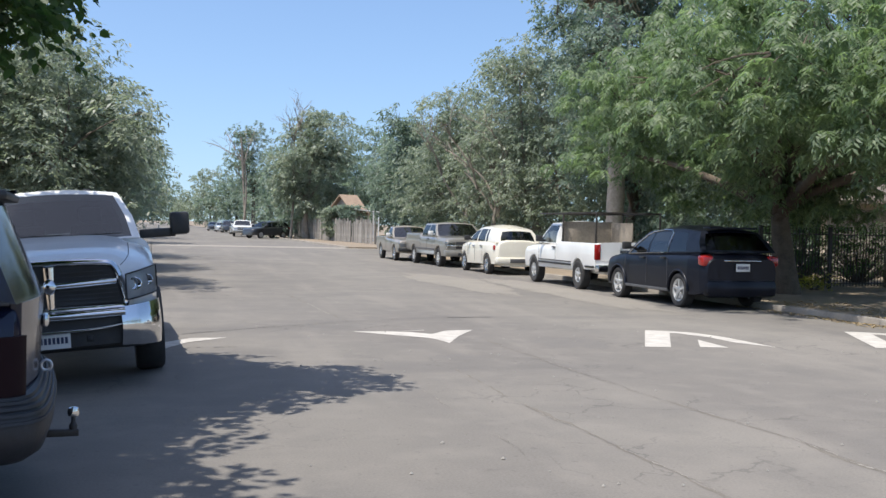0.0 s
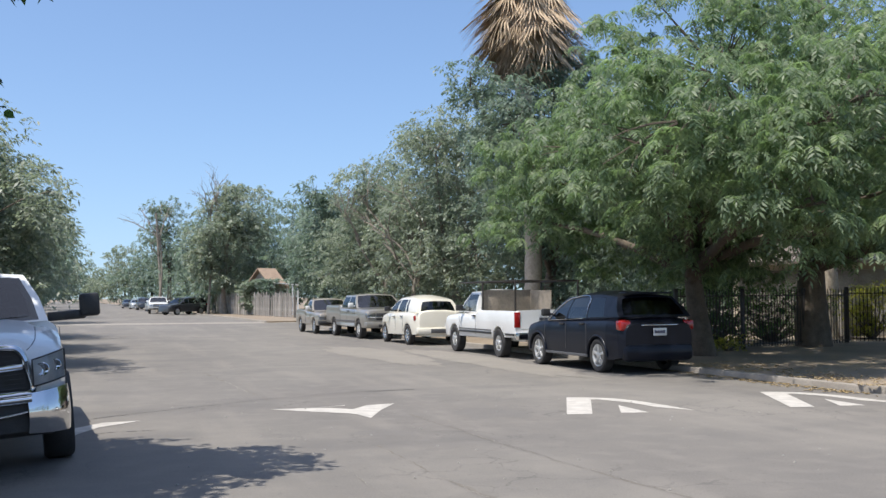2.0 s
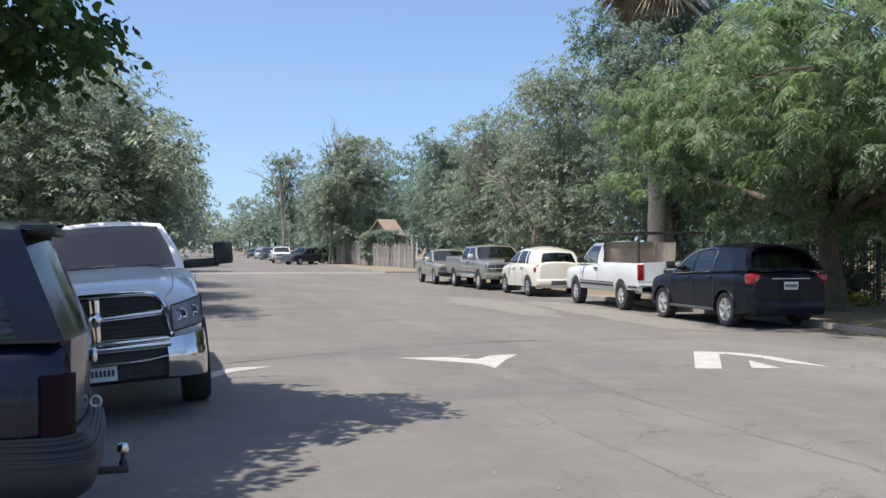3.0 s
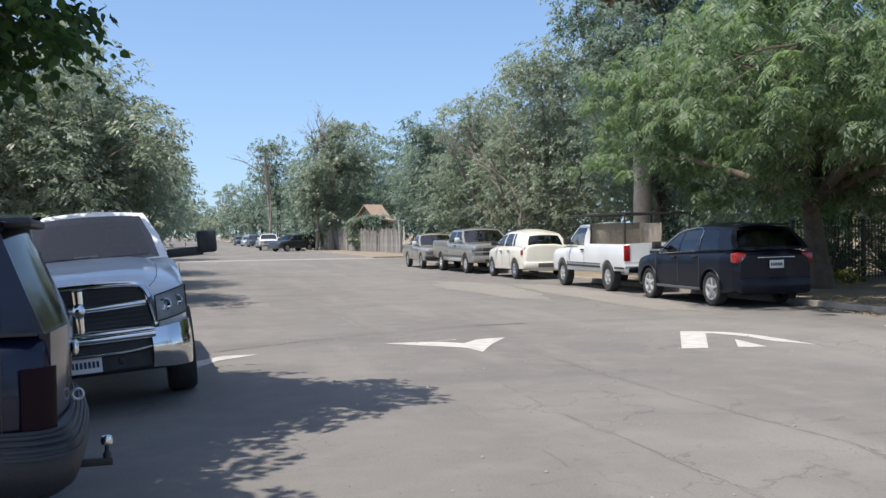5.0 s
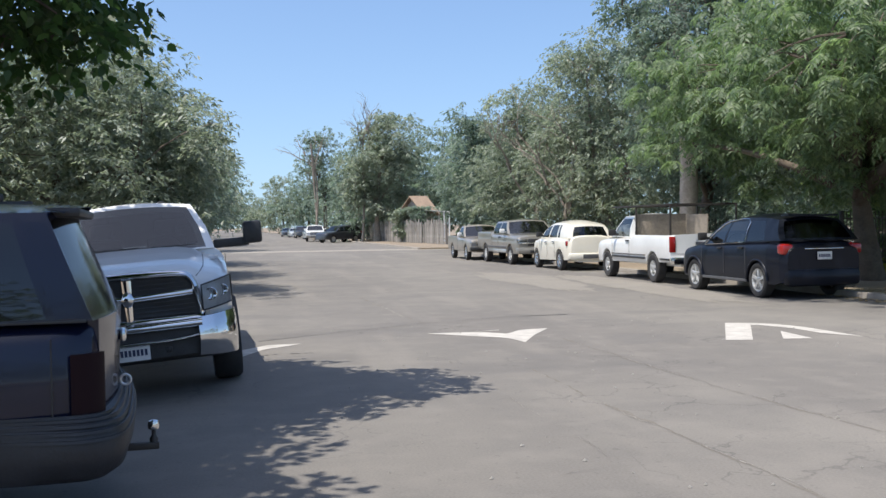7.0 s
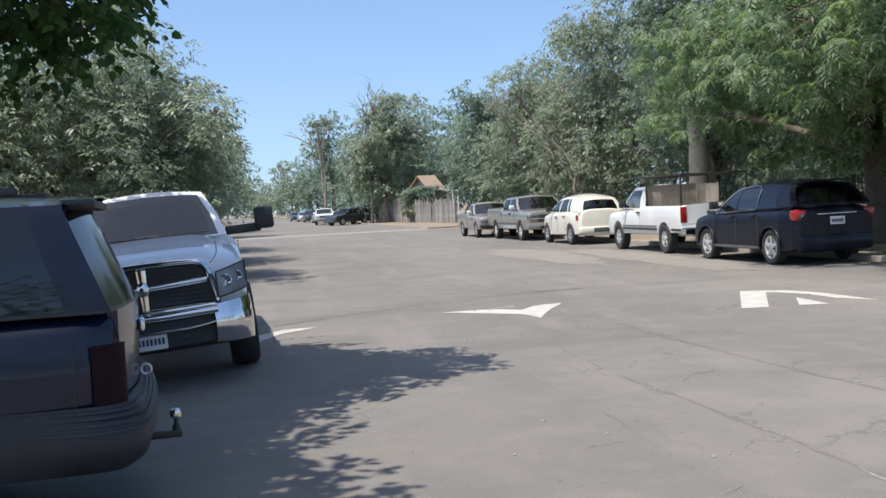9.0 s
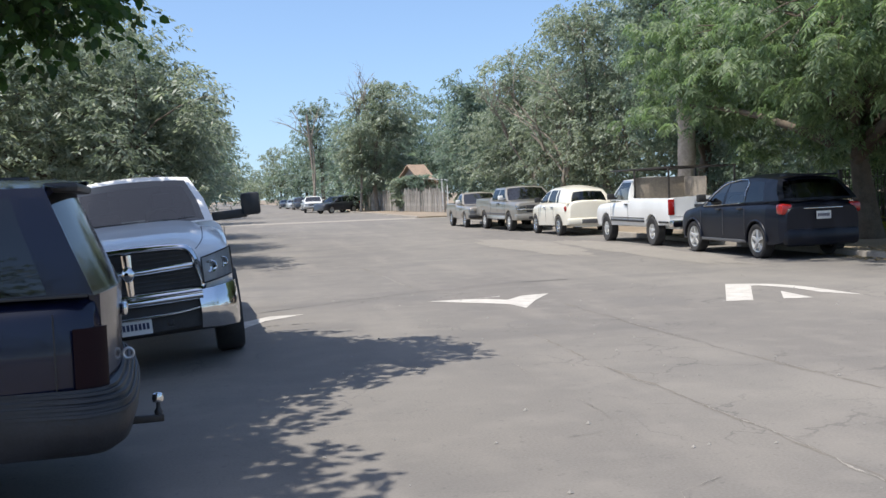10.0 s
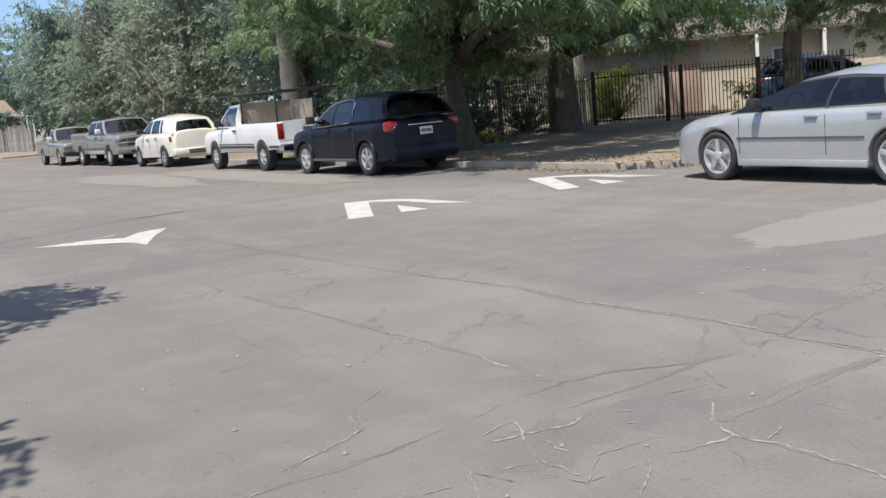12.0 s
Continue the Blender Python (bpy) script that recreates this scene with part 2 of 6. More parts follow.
def box(bm, x0, x1, y0, y1, z0, z1, bevel=0.0, m=None):
    r = bmesh.ops.create_cube(bm, size=1.0)
    vs = r["verts"]
    for v in vs:
        v.co = Vector(((x0 + x1) / 2 + v.co.x * (x1 - x0), (y0 + y1) / 2 + v.co.y * (y1 - y0), (z0 + z1) / 2 + v.co.z * (z1 - z0)))
    if bevel:
        es = list({e for v in vs for e in v.link_edges})
        vs = bmesh.ops.bevel(bm, geom=es, offset=bevel, segments=2, affect="EDGES", profile=0.5)["verts"]
    if m is not None:
        bmesh.ops.transform(bm, matrix=m, verts=list({v for v in vs if v.is_valid}))
    return vs


def boxes(*specs, bevel=0.0):
    bm = bmesh.new()
    for s in specs:
        box(bm, *s, bevel=bevel)
    return bm


def tube_data(pts, radii, segs=7):
    """Rings round a bent line, closed at both ends."""
    pts = [Vector(p) for p in pts]
    verts, faces = [], []
    for i, p in enumerate(pts):
        d = (pts[min(i + 1, len(pts) - 1)] - pts[max(i - 1, 0)]).normalized()
        a = d.orthogonal().normalized() if abs(d.z) > 0.9 else d.cross(Vector((0, 0, 1))).normalized()
        if abs(d.z) > 0.9:
            a = (Vector((1, 0, 0)) - d * d.x).normalized()
        c = d.cross(a)
        for j in range(segs):
            t = 2 * math.pi * j / segs
            verts.append(p + (a * math.cos(t) + c * math.sin(t)) * radii[i])
    for i in range(len(pts) - 1):
        for j in range(segs):
            q = (j + 1) % segs
            faces.append((i * segs + j, i * segs + q, (i + 1) * segs + q, (i + 1) * segs + j))
    faces.append(tuple(range(segs))[::-1])
    faces.append(tuple((len(pts) - 1) * segs + j for j in range(segs)))
    return verts, faces


def joined(*datas):
    V, F = [], []
    for v, f in datas:
        o = len(V)
        V += list(v)
        F += [tuple(i + o for i in q) for q in f]
    return V, F


def lathe_x(bm, prof, segs=24, m=None):
    """Turns a profile of (radius, x) round the x axis."""
    rings = []
    for r, x in prof:
        rings.append([bm.verts.new((x, r * math.cos(2 * math.pi * j / segs), r * math.sin(2 * math.pi * j / segs))) for j in range(segs)])
    made = [v for ring in rings for v in ring]
    for a, b in zip(rings, rings[1:]):
        for j in range(segs):
            bm.faces.new((a[j], a[(j + 1) % segs], b[(j + 1) % segs], b[j]))
    if m is not None:
        bmesh.ops.transform(bm, matrix=m, verts=made)
    return made


def lerp(table, s):
    """Smooth look-up in rows of (s, value)."""
    if s <= table[0][0]:
        return table[0][1]
    for (a, u), (b, v) in zip(table, table[1:]):
        if s <= b:
            t = (s - a) / (b - a)
            return u + (v - u) * t
    return table[-1][1]


# ---- ground and road ----
def slab(name, poly, z0, z1, material, label, parent=None):
    """A flat slab with a given outline."""
    bm = bmesh.new()
    lo = [bm.verts.new((x, y, z0)) for x, y in poly]
    hi = [bm.verts.new((x, y, z1)) for x, y in poly]
    bm.faces.new(hi)
    bm.faces.new(lo[::-1])
    for i in range(len(poly)):
        j = (i + 1) % len(poly)
        bm.faces.new((lo[i], lo[j], hi[j], hi[i]))
    bmesh.ops.recalc_face_normals(bm, faces=bm.faces)
    ob = part(name, bm, material, parent, smooth=0)
    return tagged(ob, label, name.split(".")[0].replace("_", " "), kind="structure") if not parent else ob


slab("ground", [(-1500, -800), (1500, -800), (1500, 2500), (-1500, 2500)], -1.0, -0.3, DIRT, "dry bare dirt ground reaching to the horizon")
def edge(x0, y):
    """The street swings a little to one side on its way out."""
    return x0 - 0.036 * max(0.0, y - 14.0)


slab("road", [(0.05, -60), (13.4, -60), (13.4, 12.4), (12.1, 14.2), (edge(12.1, 51), 51), (40, 51.5), (150, 53), (150, 66), (40, 65), (edge(12.1, 66), 66), (edge(12.1, 600), 600), (edge(-3.2, 600), 600),
              (edge(-3.2, 66), 66), (-120, 66), (-120, 52), (edge(0.05, 52), 52), (0.05, 14)],
     -0.4, 0.0, ASPHALT, "sun-bleached grey asphalt street with cracks and worn patches")
slab("pavement", [(13.55, -60), (60, -60), (60, 51), (edge(12.25, 51), 51), (12.25, 14.26), (13.55, 12.46)], -0.3, 0.10, DIRT, "dusty dirt verge and pavement along the street")
slab("pavement", [(edge(12.25, 66), 66), (60, 66), (60, 400), (edge(12.25, 400), 400)], -0.3, 0.09, DIRT, "dry sunlit dirt verge beyond the side street")
slab("pavement", [(-30, -60), (-3.2, -60), (-3.2, 14), (edge(-3.2, 52), 52), (-30, 52)], -0.32, 0.06, DIRT, "dirt verge under the roadside trees")
slab("yard_ground", [(60, -300), (400, -300), (400, 52), (60, 51)], -0.32, 0.0, DIRT, "bare dirt yards beside the street")
slab("yard_ground", [(-400, -300), (-30, -300), (-30, 52), (-400, 52)], -0.32, 0.0, DIRT, "bare dirt yards beside the street")
slab("pavement", [(-60, 66), (edge(-3.2, 66), 66), (edge(-3.2, 400), 400), (-60, 400)], -0.3, 0.10, DIRT, "dirt verge under far roadside trees")
# the road's edge falls towards the verge where the white pickup stands
SLOPE = 0.078
bm = bmesh.new()
rows = []
for i in range(113):
    yy = -60 + i if i < 112 else 52.0
    q = min(1.0, max(0.0, (yy - 8.0) / 2.0)) * min(1.0, max(0.0, (24 - yy) / 4))
    rows.append([bm.verts.new((edge(0.05 - 3.25 * j / 10, yy), yy, -SLOPE * 3.25 * j / 10 * q)) for j in range(11)])
for a, b in zip(rows, rows[1:]):
    for j in range(10):
        bm.faces.new((a[j], b[j], b[j + 1], a[j + 1]))
bmesh.ops.recalc_face_normals(bm, faces=bm.faces)
for fc in bm.faces:
    if fc.normal.z < 0:
        fc.normal_flip()
tagged(part("road_edge", bm, ASPHALT), "falling asphalt edge of the street under tree shade", "road", kind="structure")
for path in ([(13.4, -60), (13.4, 12.4), (12.1, 14.2), (edge(12.1, 51), 51)], [(edge(12.1, 66), 66), (edge(12.1, 300), 300)]):
    bm = bmesh.new()
    for (x0, y0), (x1, y1) in zip(path, path[1:]):
        d = Vector((x1 - x0, y1 - y0, 0))
        box(bm, 0, 0.16, 0, d.length + 0.05, -0.2, 0.125, 0.02, Matrix.Translation((x0, y0, 0)) @ Matrix.Rotation(math.atan2(-d.x, d.y), 4, "Z"))
    tagged(part("kerb", bm, CONCRETE), "worn pale concrete kerb along the street", "kerb", kind="structure")


def strip(name, pts, width, z, material, label, jag=0.0, seed=1, category="crack", least=0.0):
    """A narrow ragged strip laid along a line on the road."""
    rnd = random.Random(seed)
    line = []
    for (x0, y0), (x1, y1) in zip(pts, pts[1:]):
        n = max(2, int(math.hypot(x1 - x0, y1 - y0) / 0.028))
        line += [(x0 + (x1 - x0) * i / n, y0 + (y1 - y0) * i / n) for i in range(n)]
    line.append(pts[-1])
    verts, faces = [], []
    for i, (x, y) in enumerate(line):
        a, b = line[max(i - 1, 0)], line[min(i + 1, len(line) - 1)]
        dx, dy = b[0] - a[0], b[1] - a[1]
        q = math.hypot(dx, dy) or 1
        nx, ny = -dy / q, dx / q
        wob = jag * (1.5 * noise.noise(Vector((x * 2.2, y * 2.2, seed * 2.3))) + 0.8 * noise.noise(Vector((x * 9, y * 9, seed)))) + (rnd.uniform(-1, 1) * jag * 0.22 if width < 0.06 else 0.0)
        thin = max(least, 0.35 + 1.1 * noise.noise(Vector((x * 0.9, y * 0.9, seed * 3.7))) + 0.9 * noise.noise(Vector((x * 4, y * 4, seed * 1.7))))
        ragged = 0.15 + 1.2 * rnd.random() ** 2 if width < 0.06 else 0.45 + 0.15 * rnd.random()
        w = width * ragged * thin * (0.15 if i in (0, len(line) - 1) else 1)
        verts += [(x + nx * (wob - w / 2), y + ny * (wob - w / 2), z), (x + nx * (wob + w / 2), y + ny * (wob + w / 2), z)]
        if i:
            k = 2 * i
            faces.append((k - 2, k - 1, k + 1, k))
    ob = raw(name, verts, faces, material)
    return tagged(ob, label, category, kind="structure")


def flat(name, poly, z, material, label, category):
    ob = raw(name, [(x, y, z) for x, y in poly], [tuple(range(len(poly)))], material)
    return tagged(ob, label, category, kind="structure")


def blob(cx, cy, rx, ry, n, seed, rag=0.25):
    out = []
    for i in range(n * 5):
        a = 2 * math.pi * i / (n * 5)
        c, q = math.cos(a), math.sin(a)
        k = 1 + rag * (1.6 * noise.noise(Vector((c * 2.2, q * 2.2, seed * 5.3))) + 0.7 * noise.noise(Vector((c * 9, q * 9, seed * 2.1))) + 0.35 * noise.noise(Vector((c * 30, q * 30, seed * 3.3))))
        out.append((cx + rx * k * c, cy + ry * k * q))
    return out


flat("worn_patch", blob(9.6, 6.9, 2.4, 0.75, 34, 3, 0.14), 0.0016, PATCH, "pale worn patch in the asphalt", "road patch")
flat("worn_patch", blob(7.7, 28.5, 0.9, 5.0, 34, 5, 0.2), 0.004, PATCH, "pale worn strip in the asphalt", "road patch")
flat("worn_patch", blob(9.4, 24.5, 0.7, 6.0, 34, 6, 0.2), 0.004, PATCH, "pale worn strip in the asphalt", "road patch")
flat("valley_gutter", [(-3.2, 66.5), (12.1, 64.5), (12.1, 67.5), (-3.2, 70.5)], 0.004, CONCRETE, "pale concrete valley gutter across the side street", "gutter")
# Cracks: along the lanes and across them.
count = 0


def fissure(pts, kinds, k):
    """One crack: s is a dark stain along it, d its dark line, p the pale crumbled edge."""
    global count
    for kind, w, material, z in (("s", 0.10, CRACK_STAIN, 0.0012), ("d", 0.020, CRACK, 0.0020), ("p", 0.024, CRACK_PALE, 0.0028)):
        if kind in kinds:
            count += 1
            strip("road_crack", pts, w * k, z + 0.00015 * (count % 4), material, "jagged crack with pale dusty edges in grey asphalt", 0.030, count)


fissure([(4.45, 14.0), (4.5, 12.9), (4.57, 11.3), (4.66, 9.6), (4.76, 8.5), (4.93, 7.25)], "spd", 0.9)
fissure([(4.93, 7.25), (4.9, 6.45), (4.95, 5.8), (5.02, 5.27), (5.03, 4.75), (4.95, 4.52), (5.01, 4.12), (5.1, 3.0), (5.1, 1.5)], "spd", 1.3)
fissure([(3.28, 11.2), (3.3, 10.0), (3.33, 8.8), (3.42, 7.7), (3.47, 7.0), (3.52, 6.2), (3.54, 5.7), (3.54, 5.16), (3.49, 4.89)], "sp", 1.0)
fissure([(3.3, 9.6), (3.36, 8.4), (3.44, 7.3), (3.5, 6.4)], "d", 0.8)
fissure([(2.61, 10.2), (2.61, 9.0), (2.65, 8.2), (2.7, 7.4), (2.69, 6.7)], "dp", 0.6)
fissure([(2.1, 6.5), (2.4, 6.6), (2.69, 6.7)], "d", 0.6)
fissure([(1.2, 4.4), (1.8, 4.51), (2.32, 4.52), (2.71, 4.63), (3.18, 4.75), (3.51, 4.79), (3.85, 4.74), (4.23, 4.54), (4.6, 4.51), (4.89, 4.56)], "spd", 0.9)
fissure([(4.95, 4.56), (5.53, 4.78), (6.38, 4.9), (8.2, 5.3)], "spd", 1.2)
fissure([(4.95, 7.38), (5.42, 7.41), (6.01, 7.52)], "pd", 0.8)
fissure([(3.08, 4.43), (3.35, 4.45), (3.6, 4.46), (3.89, 4.5), (4.22, 4.52)], "spd", 0.8)
fissure([(4.25, 4.56), (4.55, 4.83), (4.92, 5.08)], "s", 1.3)
fissure([(3.07, 3.7), (3.24, 3.61), (3.51, 3.6), (3.58, 3.72)], "sp", 1.0)
fissure([(3.58, 3.72), (3.55, 3.56), (3.6, 3.38), (3.59, 3.16), (3.59, 2.98), (3.5, 2.4)], "sp", 1.3)
fissure([(3.62, 3.75), (3.87, 3.82), (4.22, 3.87), (4.62, 3.91), (4.92, 3.89)], "sd", 1.4)
fissure([(2.73, 4.3), (2.93, 4.26), (3.12, 4.22), (3.24, 4.28)], "p", 1.2)
fissure([(2.93, 4.26), (2.89, 4.03), (2.88, 3.92)], "p", 1.1)
fissure([(3.24, 4.28), (3.23, 4.1), (3.37, 4.02)], "p", 1.1)
fissure([(2.57, 4.0), (2.76, 3.96), (2.77, 3.7)], "p", 1.0)
fissure([(1.86, 4.64), (2.03, 4.74), (2.39, 4.92), (2.49, 5.22), (2.77, 5.44)], "dp", 0.6)
fissure([(2.51, 23.0), (2.74, 19.5), (2.92, 16.6)], "sp", 1.6)
fissure([(3.1, 27), (3.3, 22), (3.4, 18.0)], "p", 1.0)
fissure([(6.6, 7.5), (6.8, 7.24), (7.05, 7.12), (7.28, 7.6)], "d", 0.8)
STAIN = mat("damp_stain", (0.128, 0.118, 0.106), (0.150, 0.138, 0.123), rough=0.9, scale=3, fine=55)
for i, (cx, cy, rx, ry) in enumerate(((2.95, 4.12, 0.42, 0.26), (3.5, 4.1, 0.35, 0.2), (5.9, 5.3, 0.22, 0.42), (6.65, 5.95, 0.14, 0.28), (3.85, 3.93, 0.2, 0.1), (3.6, 12.2, 0.35, 0.3), (5.6, 13.6, 0.5, 0.6))):
    flat("road_stain", blob(cx, cy, rx, ry, 20, cx, 0.3), 0.0002 + 0.0001 * i, STAIN, "faint dark stain on the asphalt", "stain")

# fine broken cracks where the surface has come up
web = random.Random(5)
knots = {(i, j): (2.0 + 0.26 * i + web.uniform(-0.1, 0.1), 3.2 + 0.2 * j + web.uniform(-0.08, 0.08)) for i in range(9) for j in range(7)}
for (i, j), p in knots.items():
    for di, dj in ((1, 0), (0, 1), (1, 1)):
        q = knots.get((i + di, j + dj))
        if q and web.random() < 0.24:
            strip("road_crack", [p, q], web.uniform(0.009, 0.016), 0.0036 + 0.0002 * (i % 4), CRACK_PALE if web.random() < 0.8 else CRACK, "fine pale crack in broken grey asphalt", 0.02, 100 + i * 9 + j)
strip("tar_seam", [(-0.3, 14.4), (0.5, 15.1), (1.46, 15.83), (3.1, 16.87), (4.44, 17.43), (4.9, 17.5)], 0.058, 0.0045, TAR, "thin dark sealed seam across the asphalt", 0.02, 31, "seam", 0.55)
strip("tar_seam", [(4.75, 17.48), (5.1, 17.5), (5.6, 17.53)], 0.16, 0.0052, TAR, "short dark streak on the asphalt", 0.01, 33, "seam", 0.7)
strip("tar_seam", [(0.3, 13.3), (0.6, 13.42), (1.12, 13.41)], 0.055, 0.0045, TAR, "short dark streak on the asphalt", 0.01, 32, "seam", 0.6)


# Painted hump marks: a slanted bar, a thin swept tail and a tooth.
def mark(ax, ay):
    e = empty("road_marking", pose(ax, ay, 0.0))
    bar = [(0.0, 0.0), (0.33, -0.11), (1.33, 1.98), (0.98, 2.12)]
    tail = [(1.33, 1.98), (1.6, 1.69), (1.77, 1.16), (1.82, 0.46), (1.86, -0.2), (1.57, 0.35), (1.53, 1.04), (1.3, 1.66), (1.18, 1.68)]
    tooth = [(1.19, 0.78), (0.76, -0.11), (1.14, -0.2)]
    for nm, pl in (("stripe", bar), ("swept_stripe", tail), ("tooth", tooth)):
        raw(nm, [(x, y, 0.0045) for x, y in pl], [tuple(range(len(pl)))], PAINT, e)
    return tagged(e, "worn white painted hump marking on asphalt", "road marking", "hump markings", "structure")


mark(6.42, 13.1)
mark(9.74, 12.75)


def painted(ax, ay, pieces, label):
    e = empty("road_marking", pose(ax, ay, 0.0))
    for nm, pl in pieces:
        raw(nm, [(x, y, 0.0045) for x, y in pl], [tuple(range(len(pl)))], PAINT, e)
    return tagged(e, label, "road marking", "hump markings", "structure")


painted(3.9, 15.3, (
    ("arrow_head", [(-0.05, -0.50), (0.28, -0.02), (0.72, 0.06), (0.30, -0.75), (-0.06, -1.62), (-0.14, -1.15), (-0.22, -0.98)]),
    ("swept_stripe", [(-0.05, -0.50), (-0.22, -0.98), (-0.69, -0.55), (-1.15, -0.08), (-0.62, -0.10), (-0.3, -0.20)]),
    ("worn_sliver", [(-0.5, -0.09), (-0.02, 0.10), (-0.05, 0.02)])), "worn white arrow-shaped hump marking on asphalt")
painted(0.0, 0.0, (
    ("swept_stripe", [(0.10, 13.2), (0.10, 13.95), (0.45, 14.45), (0.92, 14.5), (0.68, 14.22), (0.40, 13.95)]),), "worn white end of a hump marking beside the pickup")

# ---- vehicles ----
def wheel(parent, x, y, r, width, rim_r, spokes, side, material=ALLOY):
    """A tyre with a spoked rim; side is +1 or -1, the way its face looks."""
    w = width / 2
    bm = bmesh.new()
    lathe_x(bm, [(rim_r, -w * 0.8), (rim_r + 0.03, -w), (r - 0.03, -w), (r, -w * 0.75), (r, w * 0.75), (r - 0.03, w), (rim_r + 0.03, w), (rim_r, w * 0.8), (rim_r, -w * 0.8)], 28)
    tyre = part("wheel", bm, RUBBER, parent)
    tyre.location = (x, y, r)
    bm = bmesh.new()
    f = side * w
    lathe_x(bm, [(rim_r, f * 0.86), (rim_r - 0.02, f * 0.8), (rim_r - 0.035, f * 0.2), (0.02, f * 0.15)], 28)
    for i in range(spokes):
        a = 2 * math.pi * i / spokes
        m = Matrix.Rotation(a, 4, "X")
        box(bm, min(f * 0.5, f * 0.82), max(f * 0.5, f * 0.82), -0.032, 0.032, 0.02, rim_r - 0.015, 0.008, m)
    lathe_x(bm, [(0.075, f * 0.5), (0.075, f * 0.84), (0.055, f * 0.92), (0.001, f * 0.92)], 16)
    part("rim", bm, material, tyre)
    return tyre


def quad_panel(P, margins, name, paint, pane_name, pane, parent, heart, n=6):
    """A framed opening in a curved panel: P(u, v) gives its points. Makes the frame and the pane set into it."""
    def gap(p, q):
        return (Vector(P(*p)) - Vector(P(*q))).length

    wide, tall = gap((0, 0.5), (1, 0.5)), gap((0.5, 0), (0.5, 1))
    l, r, b, t = margins[0] / wide, margins[1] / wide, margins[2] / tall, margins[3] / tall
    us = [0, l] + [l + (1 - l - r) * i / n for i in range(1, n)] + [1 - r, 1]
    vs = [0, b, 0.5 * (b + 1 - t), 1 - t, 1]
    bm = bmesh.new()
    g = {}
    for i, u in enumerate(us):
        for j, v in enumerate(vs):
            g[i, j] = bm.verts.new(P(u, v))
    for i in range(len(us) - 1):
        for j in range(len(vs) - 1):
            if not (1 <= i < len(us) - 2 and 1 <= j < len(vs) - 2):
                bm.faces.new((g[i, j], g[i + 1, j], g[i + 1, j + 1], g[i, j + 1]))
    bmesh.ops.remove_doubles(bm, verts=bm.verts, dist=0.0005)
    frame_ob = part(name, bm, paint, parent)
    bm = bmesh.new()
    g = {}
    iu, iv = us[1:-1], vs[1:-1]
    for i, u in enumerate(iu):
        for j, v in enumerate(iv):
            g[i, j] = bm.verts.new(P(u, v))
    for i in range(len(iu) - 1):
        for j in range(len(iv) - 1):
            bm.faces.new((g[i, j], g[i + 1, j], g[i + 1, j + 1], g[i, j + 1]))
    bm.normal_update()
    if sum(((fc.normal.dot(fc.calc_center_median() - heart)) for fc in bm.faces), 0.0) < 0:
        bmesh.ops.reverse_faces(bm, faces=bm.faces)
    pane_ob = part(pane_name, bm, pane, parent)
    pane_ob.visible_shadow = False
    return frame_ob, pane_ob


WHOLE = ("front_bumper", "grille_bar", "ladder_rack_rail", "plate_bars", "winged_badge", "tailgate_seam")


